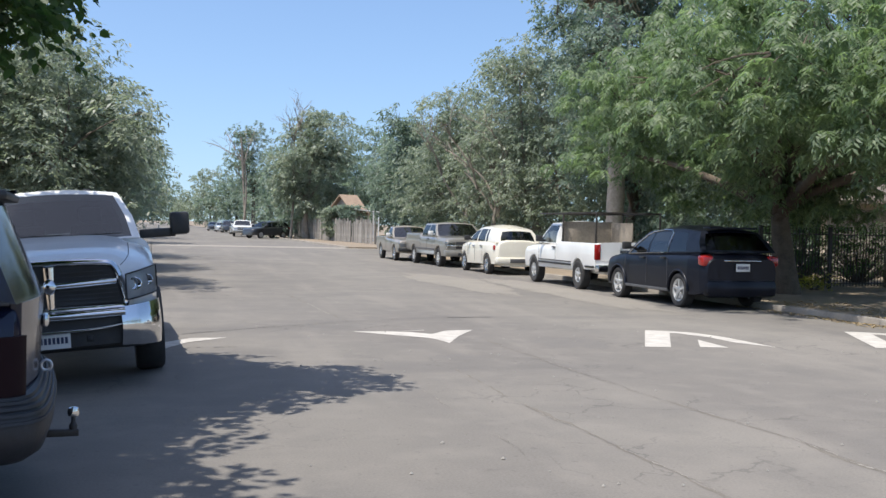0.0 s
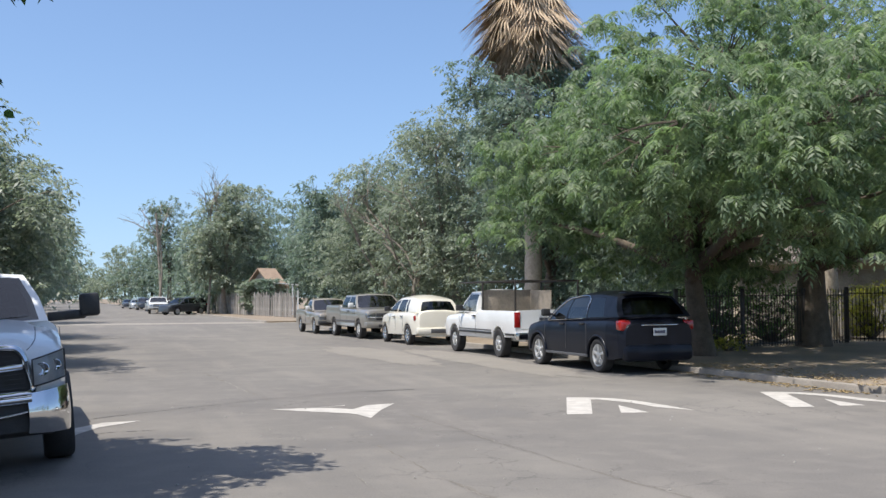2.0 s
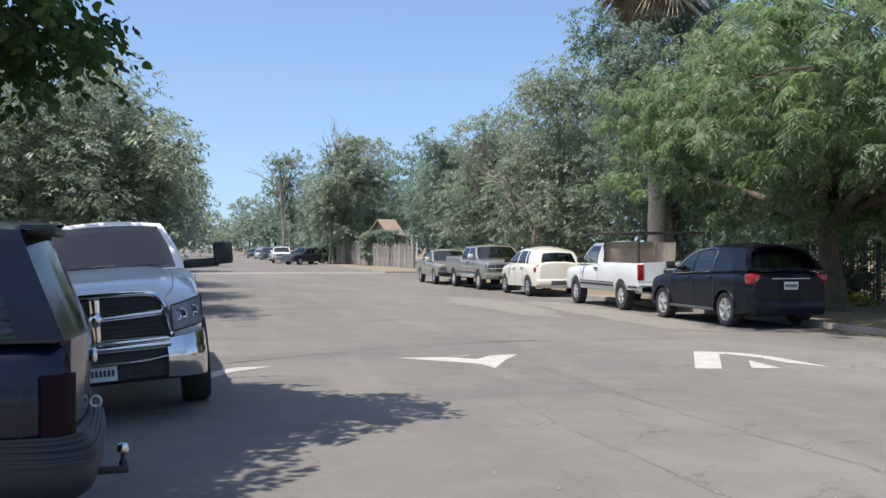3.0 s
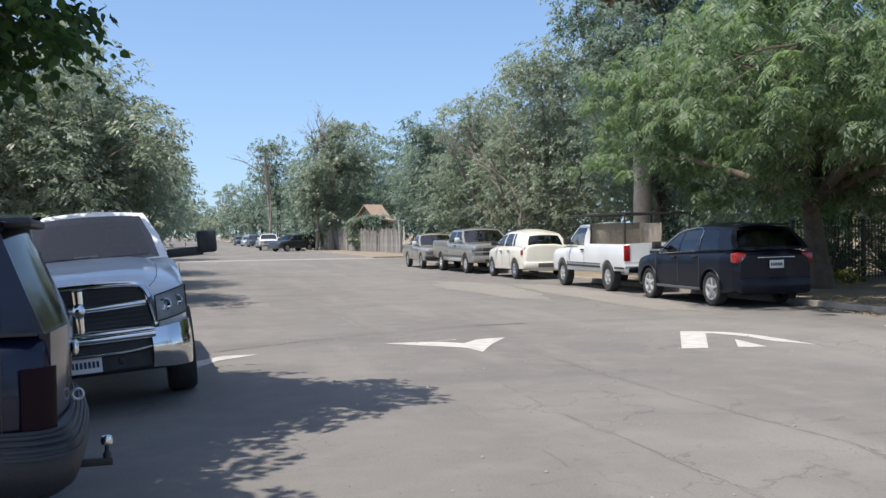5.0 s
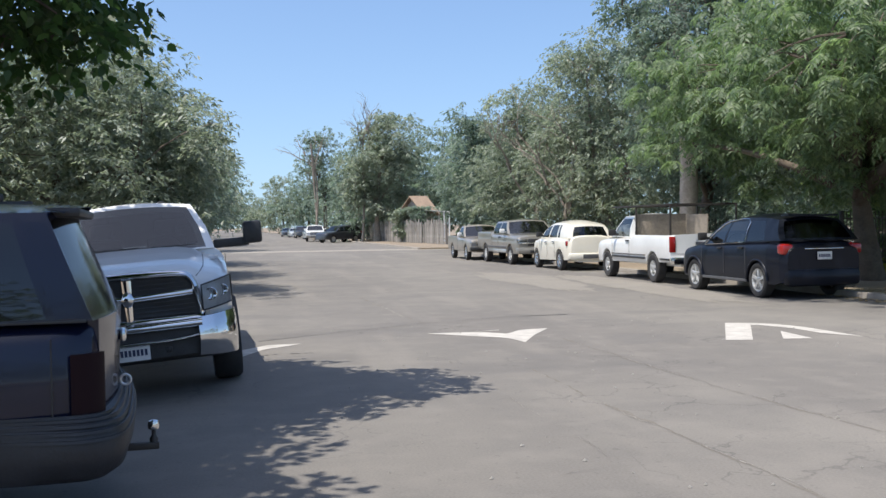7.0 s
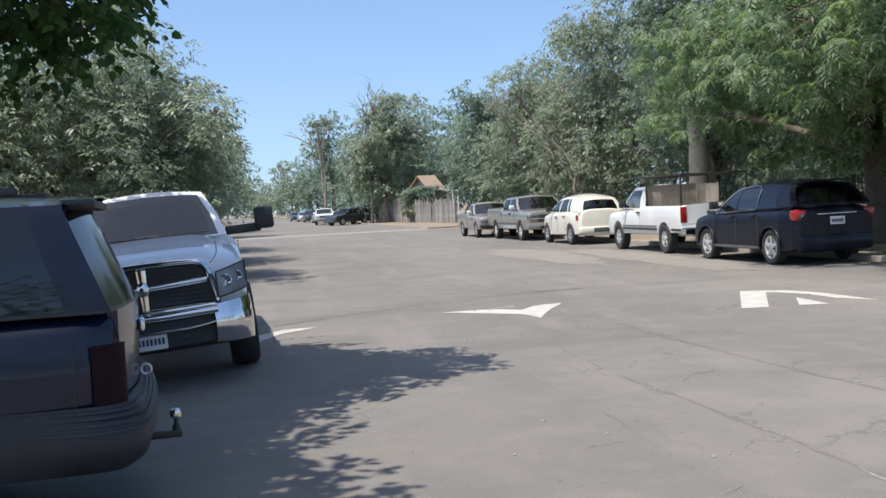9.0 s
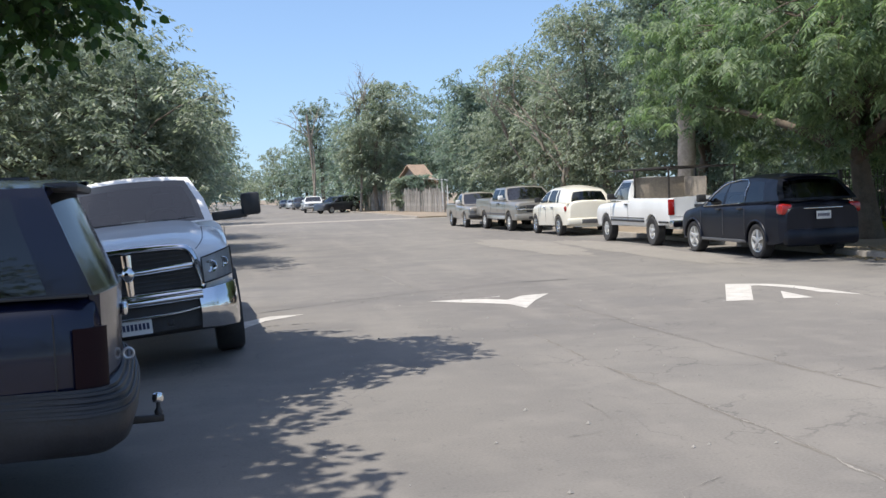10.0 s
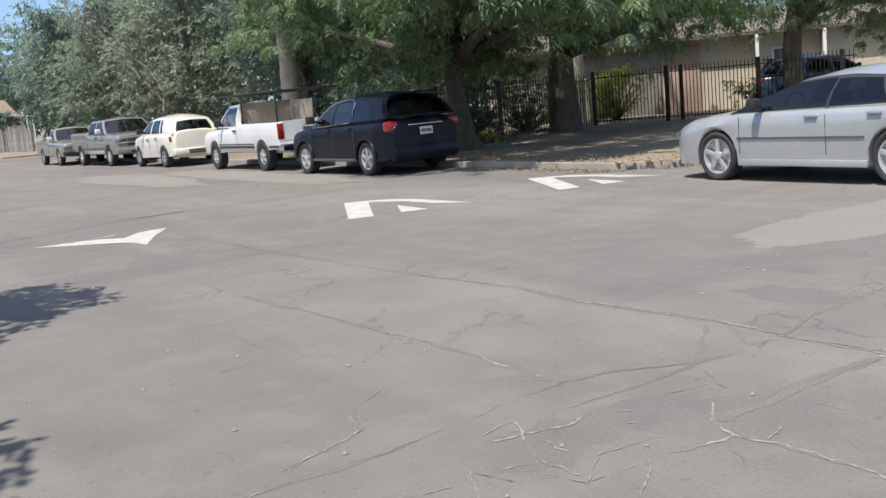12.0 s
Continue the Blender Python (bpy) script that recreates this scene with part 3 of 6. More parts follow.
def vehicle(name, m, spec, paint, label, category="car"):
    """A road vehicle facing +y of its own frame, its origin on the ground under its middle.
    Distances along it run from the front bumper backwards."""
    S = spec
    L, W = S["L"], S["W"] / 2
    root = empty(name, m)
    tagged(root, label, category)

    def Y(s):
        return L / 2 - s

    # lower body
    bow_out = S.get("arch", 1.13)
    arches = [(S["fo"], S["wr"] * bow_out), (S["fo"] + S["wb"], S["wr"] * bow_out)]
    stations = {0.0, 0.03, 0.1, 0.22, L - 0.22, L - 0.1, L - 0.03, L}
    stations |= {L * i / 26 for i in range(27)}
    for c, r in arches:
        stations |= {c + r * math.cos(math.pi * i / 12) for i in range(13)} | {c - r - 0.01, c + r + 0.01}
    stations |= {a for a, _ in S["top"]}
    bed = S.get("bed")
    if bed:
        stations |= {bed[0] - 0.01, bed[0] + 0.01, bed[1] - 0.01, bed[1] + 0.01}
    stations = sorted(s for s in stations if 0 <= s <= L)
    floor = S["floor"]
    crown = S.get("crown", 0.04)
    bm = bmesh.new()
    rings = []
    for s in stations:
        zt = lerp(S["top"], s)
        w = W * lerp(S["plan"], s)
        zb = lerp(S["bot"], s)
        for c, r in arches:
            if abs(s - c) < r:
                zb = max(zb, S["wr"] + math.sqrt(r * r - (s - c) ** 2))
        zb = min(zb, zt - 0.12)
        dip = S["beddip"] if bed and bed[0] < s < bed[1] else 0.0
        zs = S.get("waist", 0.62)
        z4 = max(zb + 0.06, zt - 0.38 * (zt - floor))
        z5 = max(zb + 0.02, floor + zs * 0.45 * (zt - floor))
        z5 = min(z5, z4 - 0.02)
        inner = 0.88 if bed and dip else 0.55
        if S.get("shoulder") and s < S["shoulder"]:
            rim = [(0.27 * w, zt), (0.48 * w, zt - 0.008), (0.64 * w, zt - 0.04), (0.745 * w, zt - 0.10), (0.90 * w, zt - 0.135), (0.975 * w, zt - 0.20)]
        elif dip:
            rim = [(inner * 0.5 * w, zt - dip), (inner * w, zt - dip), (0.89 * w, zt), (0.94 * w, zt), (0.97 * w, zt - 0.012), (0.988 * w, zt - 0.05)]
        else:
            rim = [(inner * 0.5 * w, zt + crown), (inner * w, zt + crown * 0.8), (0.80 * w, zt + crown * 0.35), (0.89 * w, zt - 0.012), (0.945 * w, zt - 0.05), (0.982 * w, zt - 0.12)]
        z4 = min(z4, zt - (0.30 if S.get("shoulder") and s < S["shoulder"] else 0.15))
        half = rim + [(w, max(z4, zb + 0.03)), (0.992 * w, z5), (0.97 * w, zb), (0.74 * w, zb), (0.72 * w, min(floor + 0.02, zb)), (0.3 * w, floor)]
        ring = [bm.verts.new((x, Y(s), z)) for x, z in half] + [bm.verts.new((-x, Y(s), z)) for x, z in reversed(half)]
        rings.append(ring)
    N = len(rings[0])
    for a, b in zip(rings, rings[1:]):
        for j in range(N):
            bm.faces.new((a[j], b[j], b[(j + 1) % N], a[(j + 1) % N]))
    bm.faces.new(rings[0])
    bm.faces.new(rings[-1][::-1])
    bmesh.ops.recalc_face_normals(bm, faces=bm.faces)
    part("body", bm, paint, root, smooth=32)

    # cabin: posts of (s at the belt, s at the roof); windows between them
    posts, zb, zr = S["posts"], S["belt"], S["roof"]
    xb, xr = W * S.get("beltw", 0.93), W * S.get("roofw", 0.74)
    bow = S.get("bow", 0.12)
    tints = S.get("tints", {})
    heart = Vector((0, Y((posts[0][1] + posts[-1][1]) / 2), zb))

    def zbelt(s):
        return lerp(S["beltline"], s) if "beltline" in S else zb

    def zroof(s):
        return lerp(S["roofline"], s) if "roofline" in S else zr

    for sd, sgn in (("right", 1), ("left", -1)):
        for j in range(len(posts) - 1):
            (b0, r0), (b1, r1) = posts[j], posts[j + 1]

            def P(u, v, b0=b0, r0=r0, b1=b1, r1=r1, sgn=sgn):
                sb, sr = b0 + (b1 - b0) * u, r0 + (r1 - r0) * u
                s = sb + (sr - sb) * v
                x = xb + (xr - xb) * v + 0.035 * math.sin(math.pi * v)
                return (sgn * x, Y(s), zbelt(sb) + (zroof(sr) - zbelt(sb)) * v)

            quad_panel(P, S.get("side_margin", (0.05, 0.05, 0.03, 0.075)), "window_frame", S.get("pillar", paint), "side_window", tints.get(j, S.get("glass", GLASS_DARK)), root, heart, 3)

    def Pf(u, v):
        b0, r0 = posts[0]
        k = bow * (1 - (2 * u - 1) ** 2)
        s = b0 + (r0 - b0) * v - k * (1 - 0.4 * v)
        x = (xb + (xr - xb) * v + 0.035 * math.sin(math.pi * v)) * (2 * u - 1)
        return (x, Y(s), zbelt(b0) + (zroof(r0) - zbelt(b0)) * v + 0.05 * v * (1 - (2 * u - 1) ** 2))

    quad_panel(Pf, (0.08, 0.08, 0.03, 0.07), "windshield_frame", paint, "windshield", S.get("front_glass", GLASS), root, heart, 8)

    def Pr(u, v):
        b1, r1 = posts[-1]
        k = S.get("rear_bow", bow * 0.6) * (1 - (2 * u - 1) ** 2)
        s = b1 + (r1 - b1) * v + k * (1 - 0.3 * v)
        x = (xb + (xr - xb) * v + 0.035 * math.sin(math.pi * v)) * (1 - 2 * u)
        return (x, Y(s), zbelt(b1) + (zroof(r1) - zbelt(b1)) * v + 0.05 * v * (1 - (2 * u - 1) ** 2))

    quad_panel(Pr, S.get("rear_margin", (0.12, 0.12, 0.06, 0.08)), "rear_window_frame", paint, "rear_window", S.get("rear_glass", GLASS_DARK), root, heart, 8)

    bm = bmesh.new()
    r0, r1 = posts[0][1], posts[-1][1]
    g = {}
    nu, nv = 12, 8
    for i in range(nu + 1):
        s = r0 + (r1 - r0) * i / nu
        for j in range(nv + 1):
            q = 2 * j / nv - 1
            ss = s
            if i == 0:
                ss -= bow * 0.6 * (1 - q * q)
            if i == nu:
                ss += S.get("rear_bow", bow * 0.6) * 0.7 * (1 - q * q)
            edge = 0.05 * (1 - q * q)
            bulge = S.get("roofcrown", 0.03) * math.sin(math.pi * i / nu) * (1 - q * q)
            g[i, j] = bm.verts.new((xr * q, Y(ss), zroof(s) + edge + bulge))
    for i in range(nu):
        for j in range(nv):
            bm.faces.new((g[i, j], g[i + 1, j], g[i + 1, j + 1], g[i, j + 1]))
    bmesh.ops.recalc_face_normals(bm, faces=bm.faces)
    part("roof", bm, paint, root)

    # seats and dash behind the glass
    bm = bmesh.new()
    c0 = posts[0][0] + 0.25
    box(bm, -xb + 0.06, xb - 0.06, Y(c0 + 0.35), Y(c0), zb - 0.3, zb + 0.02, 0.04)
    for sx in (-0.38, 0.38):
        box(bm, sx - 0.24, sx + 0.24, Y(c0 + 1.25), Y(c0 + 1.08), zb - 0.5, zb + 0.18, 0.05)
        box(bm, sx - 0.13, sx + 0.13, Y(c0 + 1.28), Y(c0 + 1.14), zb + 0.2, zb + 0.38, 0.04)
    if S.get("seats", 1) > 1:
        box(bm, -xb + 0.12, xb - 0.12, Y(c0 + 2.25), Y(c0 + 2.05), zb - 0.5, zb + 0.12, 0.05)
    part("seats", bm, INTERIOR, root)
    bm = bmesh.new()
    ring = [(0.19 * math.cos(2 * math.pi * i / 16), 0.19 * math.sin(2 * math.pi * i / 16)) for i in range(17)]
    v, f = tube_data([(-0.38 + a, Y(c0 + 0.48) - 0.25 * b, zb + 0.02 + b * 0.9) for a, b in ring], [0.016] * 17, 5)
    raw("steering_wheel", v, f, INTERIOR, root, smooth=60)

    # wheels
    for c in (S["fo"], S["fo"] + S["wb"]):
        for sd in (1, -1):
            wheel(root, sd * (W - S.get("tw", 0.22) / 2 - 0.015 + S.get("wout", 0.0)), Y(c), S["wr"], S.get("tw", 0.22), S["rim"], S.get("spokes", 5), sd, S.get("rimmat", ALLOY))
    # mirrors, handles, door seams
    mz, ms, ml = S.get("mirror", (zb + 0.1, posts[0][0] + 0.35, 0.2))
    for sd in (1, -1):
        bm = bmesh.new()
        x0 = W * 0.95
        if S.get("tow"):
            box(bm, x0 - 0.06, x0 + ml, Y(ms) - 0.05, Y(ms) + 0.05, mz - 0.06, mz + 0.04, 0.02)
            box(bm, x0 + ml - 0.06, x0 + ml + 0.15, Y(ms) - 0.05, Y(ms) + 0.1, mz - 0.04, mz + 0.215, 0.035)
        else:
            box(bm, x0 - 0.05, x0 + 0.06, Y(ms) - 0.03, Y(ms) + 0.03, mz - 0.05, mz + 0.01, 0.01)
            box(bm, x0 + 0.03, x0 + 0.03 + ml, Y(ms) - 0.05, Y(ms) + 0.07, mz - 0.06, mz + 0.11, 0.03)
        if sd < 0:
            bmesh.ops.scale(bm, vec=(-1, 1, 1), verts=bm.verts)
            bmesh.ops.reverse_faces(bm, faces=bm.faces)
        part("side_mirror", bm, S.get("mirrormat", BLACK_PLASTIC), root)
        for s, z in S.get("handles", ()):
            x = W * 1.0
            part("door_handle", boxes((sd * x - 0.02, sd * x + 0.025, Y(s) - 0.1, Y(s) + 0.1, z - 0.02, z + 0.02), bevel=0.008), S.get("handlemat", BLACK_PLASTIC), root)
        for s in S.get("seams", ()):
            part("door_seam", boxes((sd * W * 0.999 - 0.004, sd * W * 0.999 + 0.003, Y(s) - 0.003, Y(s) + 0.003, floor + 0.14, zb - 0.08)), S.get("seam_paint", GREY_PLASTIC), root)
        for z, h, mt in S.get("moulding", ()):
            a, b = S["fo"] + S["wr"] * 1.2, S["fo"] + S["wb"] - S["wr"] * 1.2
            part("side_moulding", boxes((sd * W - 0.015, sd * W + 0.012, Y(b), Y(a), z - h / 2, z + h / 2), bevel=0.005), mt, root)
    for nm, mt, specs, lab in S.get("extra", ()):
        groups = [specs] if nm in WHOLE else [[q] for q in specs]
        for group in groups:
            bm = bmesh.new()
            for x0, x1, s0, s1, z0, z1, bv in group:
                box(bm, x0, x1, Y(s1), Y(s0), z0, z1, bv)
            part(nm, bm, mt, root, lab)
    return root


def both(x0, x1, *rest):
    """A box on both sides of the middle line."""
    return [(x0, x1, *rest), (-x1, -x0, *rest)]


def plate_parts(z, s, back):
    """A number plate with plain bars in place of its writing."""
    d = 0.012 if back else -0.012
    a, b = sorted((s, s + d))
    c, e = sorted((s + d, s + d * 1.4))
    bars = [(-0.13 + i * 0.037, -0.105 + i * 0.037, c, e, z - 0.03, z + 0.03, 0) for i in range(7)]
    return [("number_plate", PLATE, [(-0.155, 0.155, a, b, z - 0.077, z + 0.077, 0.003)], "white number plate"), ("plate_bars", PLATE_INK, bars, "dark bars on the plate")]


def paint_mat(name, c, rough=0.28, metal=0.0, dust=0.85, coat=0.8, spec=0.5):
    return mat(name, c, tuple(v * dust for v in c), rough=rough, metal=metal, scale=1.3, fine=25, bump=0, coat=coat, spec=spec)


WHITE = paint_mat("white_paint", (0.78, 0.78, 0.76))
CREAM = paint_mat("cream_paint", (0.78, 0.74, 0.63))
SILVER = paint_mat("silver_paint", (0.46, 0.47, 0.465), metal=0.35)
PEWTER = paint_mat("pewter_paint", (0.27, 0.255, 0.225), metal=0.3)
TAN = paint_mat("tan_paint", (0.30, 0.27, 0.225), metal=0.25)
NAVY = paint_mat("navy_paint", (0.006, 0.008, 0.025), 0.26, coat=0.4, spec=0.3)
DARK_TRIM = mat("dark_trim", (0.022, 0.023, 0.028), (0.014, 0.015, 0.018), rough=0.5, scale=6)
INK = paint_mat("blue_black_paint", (0.006, 0.008, 0.015), 0.4, coat=0.15, spec=0.2)
BLUE = paint_mat("blue_paint", (0.035, 0.065, 0.15))
FARDARK = paint_mat("charcoal_paint", (0.03, 0.032, 0.036))

def sheet(name, P, nu, nv, material, parent, label="", front=1):
    """A curved pane or lip given by P(u, v); front tells which way along the vehicle it faces."""
    V = [P(i / nu, j / nv) for i in range(nu + 1) for j in range(nv + 1)]
    m = nv + 1
    bm = bmesh.new()
    vs = [bm.verts.new(v) for v in V]
    for i in range(nu):
        for j in range(nv):
            a = i * m + j
            bm.faces.new((vs[a], vs[a + 1], vs[a + m + 1], vs[a + m]))
    bm.normal_update()
    if sum(fc.normal.y for fc in bm.faces) * front < 0:
        bmesh.ops.reverse_faces(bm, faces=bm.faces)
    return part(name, bm, material, parent, label, smooth=45)


def shell(name, P, nu, nv, back, material, parent, label=""):
    """A curved plate given by P(u, v), made thick by a shift along the vehicle."""
    V, F = [], []
    for k in (0, 1):
        for i in range(nu + 1):
            for j in range(nv + 1):
                x, y, z = P(i / nu, j / nv)
                V.append((x, y - back * k, z))
    m = nv + 1
    o = (nu + 1) * m
    for i in range(nu):
        for j in range(nv):
            a = i * m + j
            F += [(a, a + 1, a + m + 1, a + m), (o + a, o + a + m, o + a + m + 1, o + a + 1)]
    for i in range(nu):
        for c in (i * m, i * m + nv):
            F.append((c, c + m, o + c + m, o + c))
    for j in range(nv):
        for c in (j, nu * m + j):
            F.append((c, c + 1, o + c + 1, o + c))
    bm = bmesh.new()
    vs = [bm.verts.new(v) for v in V]
    for f in F:
        bm.faces.new([vs[i] for i in f])
    bmesh.ops.recalc_face_normals(bm, faces=bm.faces)
    return part(name, bm, material, parent, label, smooth=45)


def closed_tube(name, pts, ry, rz, material, parent, label="", segs=8):
    """A ring bar of oval section along a closed line of (x, y, z)."""
    n = len(pts)
    V, F = [], []
    for i, p in enumerate(pts):
        a, b = Vector(pts[i - 1]), Vector(pts[(i + 1) % n])
        d = (b - a).normalized()
        side = Vector((0, 1, 0)).cross(d).normalized()
        for j in range(segs):
            t = 2 * math.pi * j / segs
            V.append(Vector(p) + Vector((0, 1, 0)) * ry * math.cos(t) + side * rz * math.sin(t))
    for i in range(n):
        for j in range(segs):
            q = (i + 1) % n
            F.append((i * segs + j, i * segs + (j + 1) % segs, q * segs + (j + 1) % segs, q * segs + j))
    return raw(name, V, F, material, parent, label, smooth=50)


def rounded(rows):
    """Cuts the corners of an open line of points twice, for a soft bend."""
    pts = [Vector(p) for p in rows]
    for _ in range(2):
        out = [pts[0]]
        for a, b in zip(pts, pts[1:]):
            out += [a.lerp(b, 0.25), a.lerp(b, 0.75)]
        pts = out + [pts[-1]]
    return pts


# heavy pickup, facing the camera across the left kerb
ram = dict(L=5.95, W=2.02, wb=3.57, fo=1.02, wr=0.445, wout=0.05, tw=0.29, rim=0.24, floor=0.525, belt=1.395, roof=1.915, crown=0.06, bow=0.15, front_glass=WINDSCREEN, shoulder=1.52,
           top=[(0, 1.15), (0.03, 1.20), (0.08, 1.245), (0.18, 1.29), (0.4, 1.335), (0.9, 1.40), (1.40, 1.455), (1.50, 1.44), (1.54, 1.37), (3.5, 1.38), (3.6, 1.415), (5.95, 1.415)],
           bot=[(0, 0.70), (0.3, 0.60), (1.5, 0.555), (5.0, 0.575), (5.95, 0.655)],
           plan=[(0, 0.74), (0.04, 0.79), (0.1, 0.86), (0.18, 0.915), (0.3, 0.96), (0.5, 0.982), (1.0, 1.0), (5.8, 1.0), (5.95, 0.98)],
           posts=[(1.50, 2.12), (2.5, 2.62), (3.5, 3.42)], bed=(3.75, 5.85), beddip=0.5, beltw=0.89, roofw=0.685, roofcrown=0.03, tow=True,
           mirror=(1.44, 1.70, 0.337), handles=[(2.4, 1.195), (3.35, 1.195)], seams=[1.56, 2.55, 3.55],
           extra=[
               ("air_dam", BLACK_PLASTIC, [(-0.85, 0.85, 0.05, 0.25, 0.36, 0.52, 0.03)], ""),
               ("tow_hook", BLACK_PLASTIC, both(0.30, 0.36, -0.12, 0.05, 0.46, 0.52, 0.012), ""),
               ("roof_marker", BLACK_PLASTIC, [(-0.40, -0.31, 3.02, 3.14, 1.955, 2.005, 0.015)], "small dark roof marker"),
               ("wiper", BLACK_PLASTIC, [(-0.10, 0.60, 1.355, 1.375, 1.462, 1.474, 0.005)], ""),
               ("wiper", BLACK_PLASTIC, [(-0.70, -0.14, 1.39, 1.41, 1.448, 1.460, 0.005)], ""),
           ] + plate_parts(0.495, -0.13, False))
ang = 184.5
f = Vector((-math.sin(radians(ang)), math.cos(radians(ang)), 0))
r = Vector((math.cos(radians(ang)), math.sin(radians(ang)), 0))
RAM_AT = Vector((0.12, 10.80, 0)) - r * (-0.93) - f * (5.95 / 2 - 0.2)
TILT = Matrix.Translation((0.05, 0, 0)) @ Matrix.Rotation(-math.atan(SLOPE), 4, "Y") @ Matrix.Translation((-0.05, 0, 0))
truck = vehicle("pickup_truck", TILT @ pose(RAM_AT.x, RAM_AT.y, 0, 0, 0, ang), ram, WHITE, "white heavy pickup with chrome grille and towing mirrors", "pickup truck")


def pickup_face(root, L):
    """The grille, headlights, bumper and hood seams of the heavy pickup."""
    def at(x, s, z):
        return (x, L / 2 - s, z)

    def bowed(x):
        return -0.075 + 0.085 * (x / 0.68) ** 2

    half = rounded([(0.0, 1.215, 0), (0.50, 1.205, 0), (0.60, 1.15, 0), (0.655, 0.95, 0), (0.69, 0.77, 0), (0.58, 0.765, 0), (0.0, 0.775, 0)])
    loop = [(p.x, p.y) for p in half] + [(-p.x, p.y) for p in reversed(half[1:-1])]
    closed_tube("grille_surround", [at(x, bowed(x) - 0.02 + 0.08 * max(0, z - 1.0), z) for x, z in loop], 0.05, 0.036, CHROME, root, "chrome grille surround")
    closed_tube("grille_lip", [at(x * 0.93, bowed(x) + 0.01 + 0.06 * max(0, z - 1.0), 0.99 + (z - 0.99) * 0.86) for x, z in loop], 0.02, 0.010, GREY_PLASTIC, root)
    n = len(loop)
    bm = bmesh.new()
    vs = [bm.verts.new(at(x * 0.97, bowed(x) - 0.022, z)) for x, z in loop]
    hub = bm.verts.new(at(0, -0.072, 0.99))
    for i in range(n):
        bm.faces.new((vs[i], vs[(i + 1) % n], hub))
    part("grille_mesh", bm, BLACK_PLASTIC, root, "black grille mesh")
    for i in range(9):
        z = 0.815 + 0.043 * i
        if abs(z - 1.0) < 0.03:
            continue
        w = lerp([(0.77, 0.62), (0.95, 0.61), (1.15, 0.53)], z)
        shell("grille_slat", lambda u, v, z=z, w=w: at(w * (2 * u - 1), bowed(w * (2 * u - 1)) - 0.026, z - 0.005 + 0.010 * v), 8, 1, 0.012, BLACK_PLASTIC, root)
    for sx in (1, -1):
        shell("grille_bar", lambda u, v, sx=sx: at(sx * (0.05 + 0.55 * u), bowed(0.6 * u) - 0.035 - 0.018 * math.sin(math.pi * v), 0.975 + 0.015 * u + 0.052 * v), 8, 4, 0.03, CHROME, root, "chrome crosshair grille bar")
    shell("grille_post", lambda u, v: at(-0.038 + 0.076 * u + 0.012 * (v - 0.5) * (2 * u - 1), -0.125 - 0.018 * math.sin(math.pi * u), 0.79 + 0.39 * v), 4, 8, 0.04, CHROME, root, "chrome crosshair grille post")
    bm = bmesh.new()
    bmesh.ops.create_uvsphere(bm, u_segments=14, v_segments=8, radius=1.0)
    bmesh.ops.scale(bm, vec=(0.062, 0.035, 0.075), verts=bm.verts)
    bmesh.ops.translate(bm, vec=at(0, -0.155, 1.0), verts=bm.verts)
    part("grille_badge", bm, CHROME, root, "plain chrome badge")
    for sx in (1, -1):
        def lamp(u, v, d):
            e = 0.012 * math.sin(math.pi * v)
            return at(sx * (0.685 + 0.298 * u), -0.075 + 0.36 * u * u + d - e, (0.825 + 0.045 * u) + (0.265 + 0.0 * u) * v - 0.02 * (1 - u) * v)
        lens = sheet("headlight", lambda u, v: lamp(u, v, -0.018), 8, 4, LENS, root, "clear wrap-round headlight")
        shell("headlight_housing", lambda u, v: lamp(u, v, 0.006), 8, 4, 0.02, REFLECTOR, lens)
        rim = [lamp(u, v, -0.016) for u, v in [(i / 6, 0) for i in range(6)] + [(1, j / 4) for j in range(4)] + [(1 - i / 6, 1) for i in range(6)] + [(0, 1 - j / 4) for j in range(4)]]
        vv, ff = tube_data(rim + rim[:1], [0.008] * (len(rim) + 1), 5)
        raw("headlight_rim", vv, ff, BLACK_PLASTIC, lens, smooth=60)
        for u0, rr in ((0.28, 0.062), (0.68, 0.055)):
            bm = bmesh.new()
            lathe_x(bm, [(rr, 0.0), (rr * 0.9, -0.004), (rr * 0.5, 0.008), (0.001, 0.010)], 18, Matrix.Rotation(radians(-90), 4, "Z"))
            c = lamp(u0, 0.55, -0.006)
            bmesh.ops.translate(bm, vec=c, verts=bm.verts)
            part("headlight_bowl", bm, CHROME, lens)
        # bumper corner
        edge_s = [(0.0, -0.15), (0.35, -0.12), (0.6, -0.05), (0.8, 0.06), (0.92, 0.18), (1.0, 0.42)]

        def corner(u, v):
            x = 0.63 + 0.375 * min(1.0, u * 1.12) ** 0.9
            z = (0.40 - 0.03 * u) + (0.365 + 0.07 * u) * v
            return at(sx * (x - 0.02 * (1 - math.sin(math.pi * (0.1 + 0.8 * v)))), lerp(edge_s, u) + 0.05 * (1 - math.sin(math.pi * (0.08 + 0.84 * v))), z)
        shell("bumper_corner", corner, 14, 8, 0.03, CHROME, root, "polished chrome bumper corner")
        # hood cut line along the fender
        line = [at(sx * 0.745 * 1.01 * lerp(ram["plan"], q), q, lerp(ram["top"], q) - 0.099) for q in (0.1, 0.2, 0.4, 0.7, 1.0, 1.3, 1.48)]
        v, fc = tube_data(line, [0.005] * 7, 5)
        raw("hood_seam", v, fc, GREY_PLASTIC, root)
